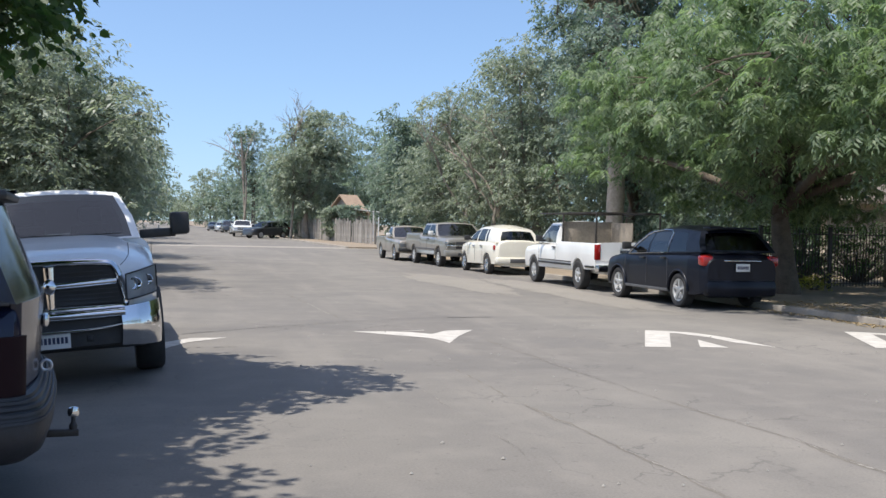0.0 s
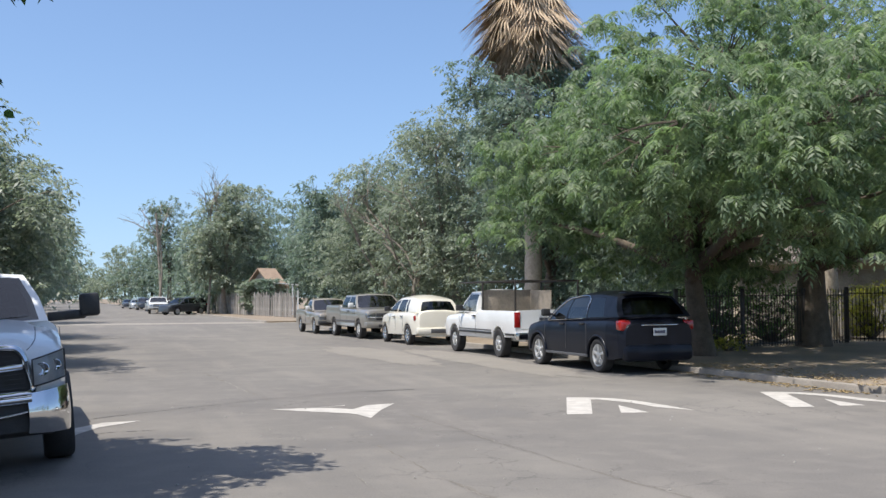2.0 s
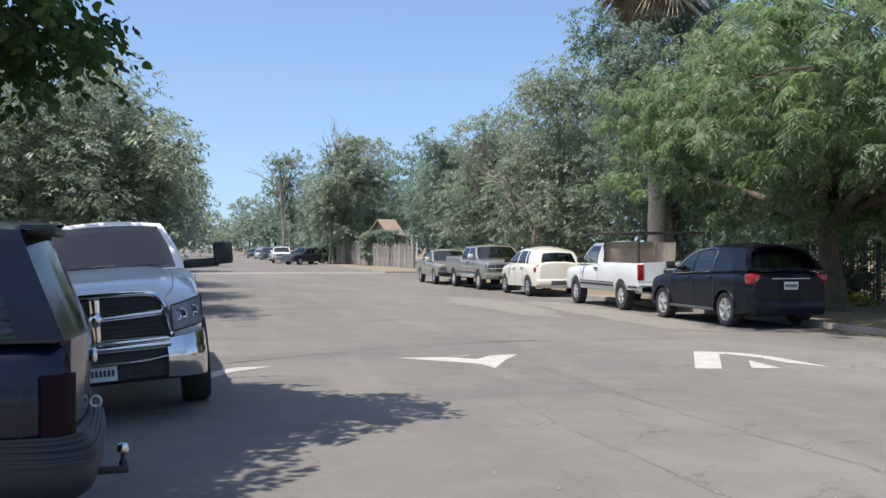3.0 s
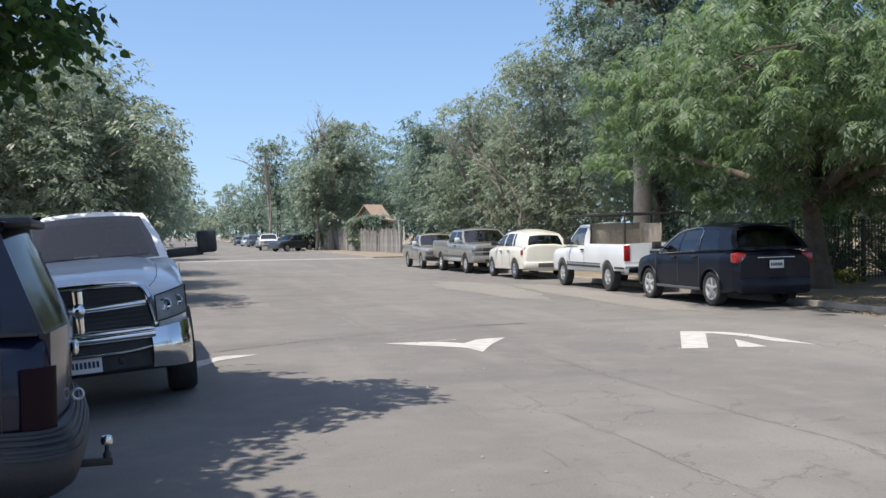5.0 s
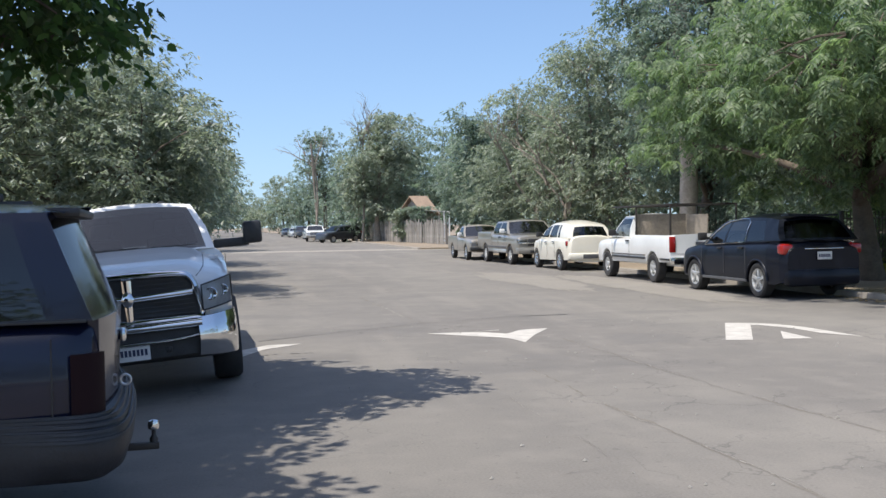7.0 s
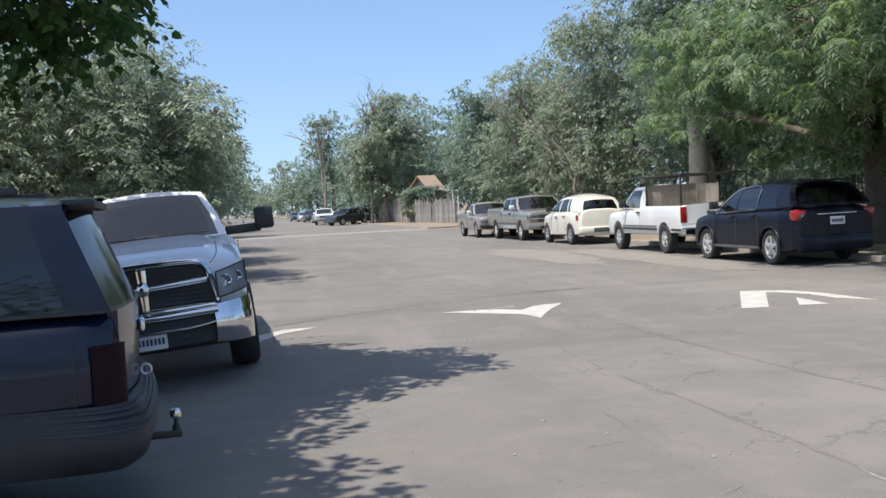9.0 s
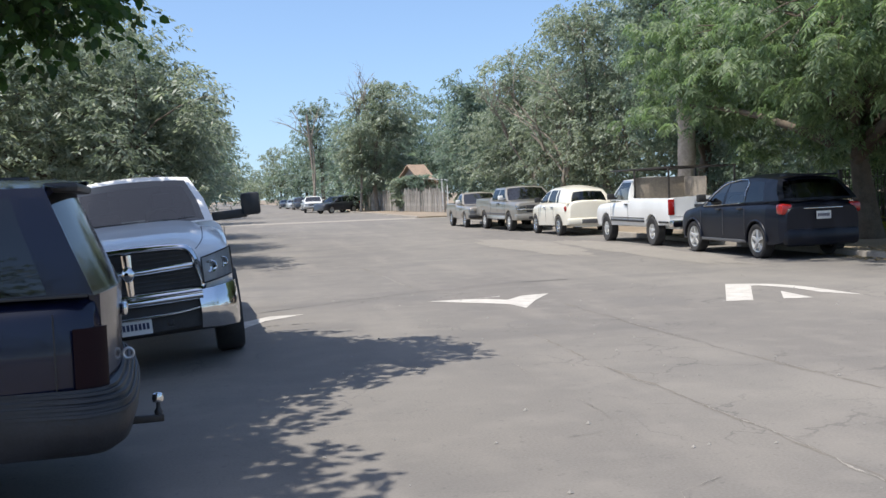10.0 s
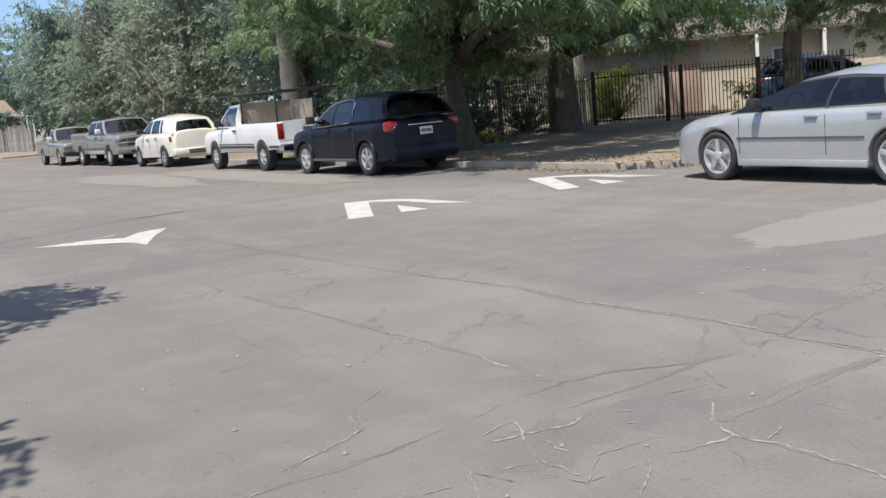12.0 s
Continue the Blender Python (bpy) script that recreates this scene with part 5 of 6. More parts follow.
def leaves_mesh(name, clumps, size, per, material, parent, seed, droop=0.5, aspect=0.38, bunch=0.35, rounded_leaf=False):
    """A crown of single bent leaves gathered in sprays. clumps: rows of centre and radius."""
    rng = np.random.default_rng(seed)
    C = np.array([c for c, _ in clumps], float)
    R = np.array([r for _, r in clumps], float)
    n_c = len(C)
    # sprays on the shell of each clump
    sprays = max(2, per // 9)
    idx = np.repeat(np.arange(n_c), sprays)
    d = rng.normal(size=(len(idx), 3))
    d[:, 2] = d[:, 2] * 0.7 + 0.4
    d /= np.linalg.norm(d, axis=1)[:, None]
    rad = R[idx] * (0.62 + 0.45 * rng.random(len(idx)) ** 0.6)
    sp = C[idx] + d * rad[:, None] * np.array([1, 1, 0.8])
    # leaves on each spray, fanned along a drooping stalk
    k = 9
    j = np.tile(np.arange(k), len(sp))
    sp2, d2 = np.repeat(sp, k, 0), np.repeat(d, k, 0)
    stalk = d2 * np.array([1, 1, 0.4])
    stalk[:, 2] -= droop
    stalk /= np.linalg.norm(stalk, axis=1)[:, None]
    side = np.cross(stalk, np.array([0, 0, 1.0]))
    side += rng.normal(size=side.shape) * 0.25
    side /= np.linalg.norm(side, axis=1)[:, None] + 1e-6
    along = (j / k) * bunch * (0.8 + 0.4 * rng.random(len(j)))
    base = sp2 + stalk * along[:, None] + rng.normal(size=sp2.shape) * size * 0.25
    sgn = np.where(j % 2 == 0, 1.0, -1.0)
    out = side * sgn[:, None] * 0.85 + stalk * 0.6 + rng.normal(size=sp2.shape) * 0.28
    out[:, 2] -= droop * 0.45
    out /= np.linalg.norm(out, axis=1)[:, None]
    up = np.array([0, 0, 1.0]) + rng.normal(size=sp2.shape) * 0.45
    cross = np.cross(out, up)
    cross /= np.linalg.norm(cross, axis=1)[:, None] + 1e-6
    ln = size * (0.7 + 0.6 * rng.random(len(j)))
    hw = ln * aspect * 0.5
    p0 = base
    mid = base + out * (ln * 0.45)[:, None]
    p1 = mid + cross * hw[:, None]
    p3 = mid - cross * hw[:, None]
    p2 = base + out * ln[:, None]
    p2[:, 2] -= ln * 0.12
    if rounded_leaf:
        low, high = base + out * (ln * 0.2)[:, None], base + out * (ln * 0.62)[:, None]
        wide = cross * hw[:, None]
        V = np.stack([p0, low + wide * 0.9, high + wide * 0.8, p2, high - wide * 0.8, low - wide * 0.9], 1)
    else:
        V = np.stack([p0, p1, p2, p3], 1)
    n, c = len(j), V.shape[1]
    me = bpy.data.meshes.new(name)
    me.vertices.add(n * c)
    me.vertices.foreach_set("co", V.reshape(-1))
    me.loops.add(n * c)
    me.loops.foreach_set("vertex_index", np.arange(n * c))
    me.polygons.add(n)
    me.polygons.foreach_set("loop_start", np.arange(n) * c)
    me.polygons.foreach_set("loop_total", np.full(n, c))
    me.update(calc_edges=True)
    me.materials.append(material)
    ob = new(name, me)
    ob.parent = parent
    return ob


def feather_mesh(name, clumps, length, rosettes, material, parent, seed, leaves=5, pairs=6):
    """A crown of feather leaves: arching stalks in rosettes, each with paired narrow leaflets."""
    rng = np.random.default_rng(seed)
    C = np.repeat(np.array([c for c, _ in clumps], float), rosettes, 0)
    R = np.repeat(np.array([r for _, r in clumps], float), rosettes)
    d = rng.normal(size=C.shape)
    d[:, 2] = d[:, 2] * 0.7 + 0.35
    d /= np.linalg.norm(d, axis=1)[:, None]
    at = C + d * (R * (0.5 + 0.55 * rng.random(len(R)) ** 0.6))[:, None] * np.array([1, 1, 0.8])
    # stalks fan out round each tip, arching over
    n = len(at)
    at, d = np.repeat(at, leaves, 0), np.repeat(d, leaves, 0)
    turn = rng.random(n * leaves) * 2 * math.pi
    head = np.stack([np.cos(turn), np.sin(turn), np.zeros(len(turn))], 1) * 0.8 + d * np.array([0.8, 0.8, 0.2])
    head[:, 2] = 0
    head /= np.linalg.norm(head, axis=1)[:, None] + 1e-6
    rise = 0.30 + 0.35 * rng.random(len(head))
    fall = 0.75 + 0.6 * rng.random(len(head))
    ln = length * (0.65 + 0.6 * rng.random(len(head)))
    k = 2 * pairs + 1
    t = np.tile(np.concatenate([np.repeat((np.arange(pairs) + 1.2) / (pairs + 1.2), 2), [1.0]]), len(head))
    sg = np.tile(np.concatenate([np.tile([1.0, -1.0], pairs), [0.0]]), len(head))
    at, head, rise, fall, ln = (np.repeat(q, k, 0) for q in (at, head, rise, fall, ln))
    run = head * (t * 0.85)[:, None]
    run[:, 2] = rise * t - fall * t * t
    base = at + run * ln[:, None]
    tang = head * 0.85
    tang[:, 2] = rise - 2 * fall * t
    tang /= np.linalg.norm(tang, axis=1)[:, None]
    side = np.cross(head, np.array([0, 0, 1.0]))
    out = side * (sg * 0.95)[:, None] + tang * np.where(sg == 0, 1.0, 0.5)[:, None] + rng.normal(size=base.shape) * 0.12
    out[:, 2] -= 0.25
    out /= np.linalg.norm(out, axis=1)[:, None]
    flat_n = np.cross(side, tang) + rng.normal(size=base.shape) * 0.2
    cross = np.cross(out, flat_n)
    cross /= np.linalg.norm(cross, axis=1)[:, None] + 1e-6
    ll = ln * 0.34 * (0.75 + 0.4 * np.sin(math.pi * t * 0.85)) * (0.85 + 0.3 * rng.random(len(t)))
    mid = base + out * (ll * 0.42)[:, None]
    tip = base + out * ll[:, None]
    tip[:, 2] -= ll * 0.12
    hw = (ll * 0.145)[:, None]
    V = np.stack([base, mid + cross * hw, tip, mid - cross * hw], 1).reshape(-1, 3)
    m = len(t)
    me = bpy.data.meshes.new(name)
    me.vertices.add(m * 4)
    me.vertices.foreach_set("co", V.ravel())
    me.loops.add(m * 4)
    me.loops.foreach_set("vertex_index", np.arange(m * 4))
    me.polygons.add(m)
    me.polygons.foreach_set("loop_start", np.arange(m) * 4)
    me.polygons.foreach_set("loop_total", np.full(m, 4))
    me.update(calc_edges=True)
    me.materials.append(material)
    ob = new(name, me)
    ob.parent = parent
    return ob


def tree(x, y, lobes, trunk_h, trunk_r, material, label, seed, size=0.11, per=150, density=1.0, bark=None, gaps=-0.28, rag=0.0, lean=(0, 0), droop=0.5, aspect=0.38, bunch=0.35, z0=0.1, clump_r=0.55, fill=0.35, feather=0, rounded_leaf=False):
    """lobes: rows of (dx, dy, z, rx, ry, rz), the masses of the crown round the trunk's foot."""
    rnd = random.Random(seed)
    root = empty("tree", pose(x, y, z0))
    tagged(root, label, "tree")
    top = Vector((lean[0], lean[1], trunk_h))
    datas = []
    pts = branch_path(rnd, (0, 0, -0.1), top, 0, 5)
    datas.append(tube_data(pts, [trunk_r * (1.25 - 0.5 * i / 5) for i in range(6)], 10))
    clumps = []
    for dx, dy, z, rx, ry, rz in lobes:
        c = Vector((dx, dy, z))
        datas.append(tube_data(branch_path(rnd, top - Vector((0, 0, trunk_h * rnd.uniform(0.0, 0.25))), c, 0.25), [trunk_r * 0.55 * (1 - 0.75 * i / 6) for i in range(7)], 7))
        area = (rx * ry + ry * rz + rx * rz) / 3 * 4 * math.pi
        n = int(area * 0.72 * density / (clump_r ** 2))
        for _ in range(n):
            d = Vector((rnd.gauss(0, 1), rnd.gauss(0, 1), rnd.gauss(0, 1))).normalized()
            k = rnd.uniform(0.82 - rag, 1.06 + rag) if rnd.random() > fill else rnd.uniform(0.35, 0.85)
            p = c + Vector((d.x * rx * k, d.y * ry * k, d.z * rz * k))
            if noise.noise(p * 0.55 + Vector((seed, 0, 0))) < gaps:
                continue
            clumps.append((tuple(p), clump_r * rnd.uniform(0.6, 1.35)))
            if rnd.random() < 0.22:
                datas.append(tube_data(branch_path(rnd, c.lerp(p, 0.1), p, 0.1, 3), [0.03, 0.024, 0.016, 0.008], 5))
    v, f = joined(*datas)
    raw("trunk", v, f, bark or BARK, root, smooth=60)
    if feather:
        feather_mesh("crown", clumps, feather, per, material, root, seed)
    elif rounded_leaf:
        leaves_mesh("hanging_bough", [c for c in clumps if c[0][2] < 3.9], size, per, material, root, seed, droop, aspect, bunch, True)
        leaves_mesh("crown", [c for c in clumps if c[0][2] >= 3.9], size * 1.6, per, material, root, seed + 1, droop, 0.62, bunch)
    else:
        leaves_mesh("crown", clumps, size, per, material, root, seed, droop, aspect, bunch)
    return root


# the great feather-leaved trees over the far kerb
tree(14.6, 22.6, [(0.6, 0, 7.0, 3.4, 3.4, 2.6), (-3.3, -3.2, 4.6, 2.0, 2.1, 1.5), (-2.2, -3.4, 4.6, 2.2, 2.0, 1.8), (-1.6, 1.6, 5.2, 2.1, 2.6, 2.0), (1.4, -3.2, 4.7, 2.8, 2.0, 2.0), (4.2, -2.0, 5.4, 2.6, 2.4, 2.2), (0.0, 3.0, 4.3, 3.0, 2.2, 2.2), (-1.4, -1.4, 3.9, 2.2, 1.8, 1.4), (0.4, 4.2, 6.4, 1.8, 2.2, 1.7), (-0.5, -5.8, 5.2, 2.6, 1.8, 1.4), (4.5, -5.8, 5.2, 2.6, 1.8, 1.4), (-3.5, -5.0, 4.9, 1.9, 1.6, 1.2), (-3.0, 3.4, 3.5, 1.5, 1.6, 1.1), (-2.3, 4.8, 4.9, 1.7, 1.6, 1.4), (-0.8, 2.6, 2.75, 1.9, 1.5, 0.95), (1.6, 1.8, 2.6, 1.8, 1.3, 0.8), (0.0, -1.0, 2.55, 1.6, 0.9, 0.8), (-3.0, -6.6, 3.7, 1.3, 1.0, 0.75), (-2.2, -6.3, 4.4, 1.6, 1.1, 0.8), (-1.9, -6.7, 3.15, 1.3, 0.9, 0.7), (-0.9, -6.6, 2.9, 1.1, 0.9, 0.6), (0.1, -6.5, 3.5, 1.2, 0.9, 0.7), (0.4, -6.4, 2.75, 1.0, 0.8, 0.5)],
     2.4, 0.24, LEAF_ASH, "large bright green feather-leaved tree over parked cars", 11, 0.20, 4, 0.72, feather=0.38, gaps=-0.17, rag=0.14, lean=(-0.5, -0.2), aspect=0.36, bunch=0.42, droop=0.36, clump_r=0.6, fill=0.12)
tree(19.9, 25.3, [(0.2, -4.6, 3.5, 2.4, 1.4, 1.2), (4.0, -4.2, 3.4, 2.4, 1.4, 1.1), (0, 0, 6.4, 3.4, 3.2, 2.9), (-2.2, -2.6, 4.4, 2.6, 2.2, 1.9), (2.2, -2.0, 4.3, 2.6, 2.2, 1.9), (0.2, 0.0, 8.4, 2.6, 2.6, 1.6), (3.4, 0.6, 6.6, 2.6, 2.6, 2.3), (-0.2, -3.4, 5.8, 2.2, 1.6, 1.6)],
     2.8, 0.42, LEAF_ASH, "large bright green feather-leaved tree by the fence", 12, 0.20, 4, 0.74, feather=0.38, gaps=-0.17, rag=0.14, aspect=0.36, bunch=0.42, droop=0.36, clump_r=0.6, fill=0.12)
tree(26.3, 22.0, [(0, 0, 6.4, 2.8, 2.4, 2.0), (-1.6, -2.6, 5.0, 2.4, 1.8, 1.4), (2.0, -3.0, 5.2, 2.4, 2.0, 1.5), (2.8, -5.5, 6.0, 2.6, 2.6, 1.8), (1.2, -0.6, 3.3, 1.8, 1.5, 0.9), (2.7, -1.8, 2.9, 1.6, 1.4, 1.1)],
     3.2, 0.30, LEAF_ASH, "green feather-leaved tree behind the saloon", 13, 0.17, 3, 0.7, feather=0.38, aspect=0.3, droop=0.7)
# thinner trees behind the parked row
tree(15.2, 33.0, [(0, 0, 7.0, 2.6, 3.0, 3.0), (1.4, -1.0, 4.0, 2.0, 2.6, 2.2), (0.5, 2.0, 4.8, 2.4, 2.6, 2.6), (0.4, 0.2, 9.4, 1.2, 1.4, 1.2), (1.6, -2.6, 3.2, 1.6, 1.8, 1.9), (-3.7, -2.0, 8.1, 0.75, 0.8, 0.75), (-2.4, -2.4, 7.0, 1.4, 1.4, 1.2), (-1.6, -2.2, 5.2, 1.4, 1.5, 1.2)],
     2.6, 0.2, LEAF_HAZED_TEAL, "tall green street tree behind the parked cars", 14, 0.14, 135, 0.72, aspect=0.44, bunch=0.28)
tree(14.6, 41.5, [(0, 0, 6.6, 2.4, 3.2, 3.0), (-1.6, -2.2, 7.2, 1.3, 1.6, 1.5), (-1.4, 1.4, 3.4, 1.8, 3.0, 2.2), (0, 3.2, 5.4, 2.2, 2.6, 2.5), (0.0, -2.6, 3.4, 2.0, 2.4, 2.4)],
     2.4, 0.17, LEAF_GREY, "dusty grey-green tree with bare twigs", 15, 0.14, 126, 0.7, aspect=0.44, bunch=0.28, bark=BARK_PALE, lean=(-0.3, 0.3))
tree(13.8, 50.0, [(0, 0, 5.3, 2.4, 3.4, 3.0), (-1.4, -1.5, 6.4, 1.2, 1.6, 1.4), (-1.0, 2.0, 3.2, 2.0, 3.0, 2.4), (0.2, -2.4, 3.4, 2.0, 2.6, 2.4)],
     2.2, 0.16, LEAF_GREY, "dusty grey-green tree with bare twigs", 16, 0.15, 117, 0.7, aspect=0.44, bunch=0.28, bark=BARK_PALE, lean=(0.5, 0))
tree(15.0, 61.0, [(-3.4, -4.0, 7.0, 0.9, 1.0, 0.8), (-2.9, -4.0, 5.4, 0.8, 1.0, 1.3), (-1.0, 0, 4.1, 2.8, 3.6, 3.0), (1.0, 3.0, 4.9, 2.6, 3.0, 2.6)],
     2.6, 0.17, LEAF_HAZED_TEAL, "blue-green tree at the side street corner", 17, 0.22, 90, 0.85)
# no air between: the bluish haze on these trees is in the leaf colour
for i, (x, y, h, w, mt, lab) in enumerate((
        (20.5, 98, 11.5, 5.5, LEAF_HAZED_TEAL, "blue-green tree behind a wooden fence"),
        (18.2, 104, 11.4, 5.0, LEAF_HAZED_TEAL, "blue-green tree behind a wooden fence"),
        (12.0, 106, 11.0, 5.6, LEAF_HAZED_TEAL, "dark blue-green roadside tree"),
        (12.8, 128, 11.5, 4.8, LEAF_HAZED_TEAL, "dark blue-green roadside tree"),
        (12.5, 156, 12, 6.0, LEAF_HAZED_TEAL, "distant roadside tree, its leaf colour blued for haze"),
        (9.0, 190, 12.5, 7.5, LEAF_HAZED_TEAL, "distant roadside tree, its leaf colour blued for haze"),
        # farthest three: paler grey leaf colour stands in for the haze
        (5.0, 240, 13, 8.0, LEAF_GREY, "distant roadside tree, haze put into its pale grey leaves"),
        (-3.0, 330, 12, 10.0, LEAF_GREY, "distant tree closing the street, haze put into its pale grey leaves"),
        (-14.0, 300, 12, 9.0, LEAF_GREY, "distant tree closing the street, haze put into its pale grey leaves"),
        (16.5, 117, 13.5, 7.0, LEAF_HAZED_TEAL, "blue-green tree behind a wooden fence"),
        (24.0, 38, 8.5, 5.0, LEAF_HAZED_TEAL, "dense dark green garden tree behind the fence"),
        (30.0, 50, 10.0, 6.5, LEAF_HAZED_TEAL, "dense dark green garden tree behind the fence"),
        (20.0, 45, 9.0, 5.0, LEAF_HAZED_TEAL, "dense dark green garden tree behind the fence"),
        (22.0, 70, 10.0, 6.0, LEAF_HAZED_TEAL, "leafy garden tree beyond the side street"),
        (42.0, 40, 10.0, 7.0, LEAF_HAZED_TEAL, "leafy garden tree behind the house"),
        (44.0, 26, 9.0, 6.5, LEAF_HAZED_TEAL, "leafy garden tree beside the house"))):
    k = w
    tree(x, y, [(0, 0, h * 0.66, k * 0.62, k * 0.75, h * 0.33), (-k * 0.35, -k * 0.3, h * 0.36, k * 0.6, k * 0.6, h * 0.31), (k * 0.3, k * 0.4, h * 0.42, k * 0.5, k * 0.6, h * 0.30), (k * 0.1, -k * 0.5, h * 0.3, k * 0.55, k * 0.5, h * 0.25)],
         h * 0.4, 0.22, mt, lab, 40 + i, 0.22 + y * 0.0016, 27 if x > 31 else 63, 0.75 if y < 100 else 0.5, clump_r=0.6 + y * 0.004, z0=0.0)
# left-hand row; the last five are added unseen behind the camera, closing the surroundings
for i, (x, y, h, w) in enumerate(((-4.4, 26.5, 6.6, 4.3), (-4.8, 35.5, 7.0, 4.5), (-5.6, 46, 7.8, 5.0), (-6.6, 72, 9.5, 5.8), (-7.4, 92, 10.5, 6.4), (-8.4, 120, 11.5, 7), (-9.6, 155, 12, 7.5), (-11, 200, 12.5, 8.5), (-10.5, 22, 8.0, 5.0), (-12, 34, 9.0, 6.0), (-7, -5, 7.5, 5.0), (-3, -17, 8.5, 6.0), (7, -24, 8.5, 6.5), (17, -20, 8.5, 6.0), (21, -8, 8.0, 5.5))):
    k = w
    tree(x, y, [(0, 0, h * 0.66, k * 0.7, k * 0.75, h * 0.34), (k * 0.45, -k * 0.25, h * 0.44, k * 0.5, k * 0.6, h * 0.29), (-k * 0.4, -k * 0.4, h * 0.46, k * 0.6, k * 0.6, h * 0.31), (k * 0.35, k * 0.35, h * 0.42, k * 0.5, k * 0.55, h * 0.28)],
         h * 0.38, 0.2, LEAF_GREY if i < 2 else LEAF_HAZED_TEAL, "silvery green roadside tree with long narrow leaves" if i < 2 else "leafy green tree along the verge", 70 + i,
         0.145 if i < 2 else 0.20 + abs(y) * 0.0016, 208 if i < 2 else 20 if y < 0 else 45 if y < 60 else 36, 0.9 if i < 2 else 0.7 if 0 < y < 60 else 0.5, clump_r=0.55 + abs(y) * 0.003, aspect=0.34 if i < 2 else 0.4, droop=0.4, bunch=0.24 if i < 2 else 0.35)
# the near tree whose boughs hang into view
tree(-3.9, 9.4, [(1.9, 0.0, 5.0, 1.7, 1.5, 0.8), (3.5, 0.3, 5.0, 1.0, 0.5, 0.4), (1.0, -2.4, 5.0, 1.4, 1.6, 0.9), (0.2, -4.1, 5.2, 2.2, 1.9, 1.1), (0.9, 1.3, 5.4, 2.0, 0.9, 1.0), (-0.6, -0.4, 6.0, 2.4, 2.6, 1.6), (2.35, -1.1, 3.2, 0.7, 0.5, 0.32), (1.1, -0.4, 2.7, 0.8, 0.8, 0.9), (0.9, 0.6, 3.6, 0.9, 0.9, 0.8), (2.05, -0.3, 2.7, 0.4, 0.35, 0.45), (2.65, 0.0, 3.12, 0.4, 0.3, 0.14), (3.0, 0.0, 3.3, 0.2, 0.2, 0.10)],
     2.8, 0.26, LEAF_MULBERRY, "dark broad-leaved tree shading the parked trucks", 90, 0.088, 108, 1.8, rounded_leaf=True, aspect=0.78, droop=0.8, clump_r=0.42, bunch=0.3, fill=0.5)


def twigs(x, y, z, spread, h, seed, label, base_z=0.1):
    """A leafless crown of forked branches on a thin trunk."""
    rnd = random.Random(seed)
    root = empty("bare_tree", pose(x, y, base_z))
    tagged(root, label, "tree")
    datas = [tube_data(branch_path(rnd, (0, 0, -0.1), (0.2, 0.1, z), 0, 4), [0.14, 0.12, 0.11, 0.10, 0.08], 7)]

    def grow(p, d, ln, r, depth):
        q = p + d * ln
        datas.append(tube_data(branch_path(rnd, p, q, ln * 0.06, 3), [r, r * 0.85, r * 0.7, r * 0.5], 5))
        if depth:
            for _ in range(rnd.choice((2, 3))):
                e = (d + Vector((rnd.gauss(0, 0.5), rnd.gauss(0, 0.5), rnd.gauss(0.1, 0.3)))).normalized()
                grow(p.lerp(q, rnd.uniform(0.55, 1.0)), e, ln * rnd.uniform(0.5, 0.8), r * 0.55, depth - 1)

    for _ in range(5):
        d = Vector((rnd.uniform(-1, 1) * spread, rnd.uniform(-1, 1) * spread, 1)).normalized()
        grow(Vector((0.2, 0.1, z * rnd.uniform(0.7, 1.0))), d, h * rnd.uniform(0.4, 0.6), 0.07, 3)
    v, f = joined(*datas)
    raw("trunk", v, f, BARK_PALE, root, smooth=60)
    return root


tree(11.2, 97, [(0.8, 0, 9.3, 2.8, 2.8, 2.7), (-1.5, 0, 6.6, 2.1, 2.3, 2.5), (1.9, 0.5, 6.3, 2.2, 2.4, 2.6), (-0.6, -0.4, 3.6, 1.4, 1.6, 1.5), (-1.9, 0, 4.4, 1.2, 1.5, 1.3), (0.2, -1.5, 7.6, 2.0, 1.6, 2.2)], 4.0, 0.22, LEAF_GREY, "half-dead grey-green tree with bare top branches", 39, 0.30, 80, 0.9, bark=BARK_PALE, clump_r=0.7, gaps=-0.2, rag=0.12)
tree(8.7, 140, [(0, 0, 11.8, 2.3, 2.4, 2.6), (-1.6, 0, 9.6, 1.5, 2.0, 1.6), (1.2, 0, 8.4, 2.4, 2.4, 2.4), (-0.4, 0, 6.0, 2.6, 2.6, 2.4), (-1.9, 0, 13.4, 0.7, 0.8, 1.2)], 6.0, 0.25, LEAF_HAZED_TEAL, "tall blue-green roadside tree behind the pole", 38, 0.38, 60, 0.8, clump_r=0.9, gaps=-0.2, rag=0.15)
twigs(9.6, 96.5, 9.6, 0.55, 4.4, 5, "bare dead tree with pale forked branches")
twigs(6.2, 118, 8.6, 1.5, 4.2, 6, "bare dead tree with pale forked branches")
twigs(12.9, 47, 2.6, 0.8, 5.0, 7, "leafless pale tree behind the parked row")
twigs(12.6, 41, 2.6, 0.7, 5.5, 8, "leafless pale tree behind the parked row")


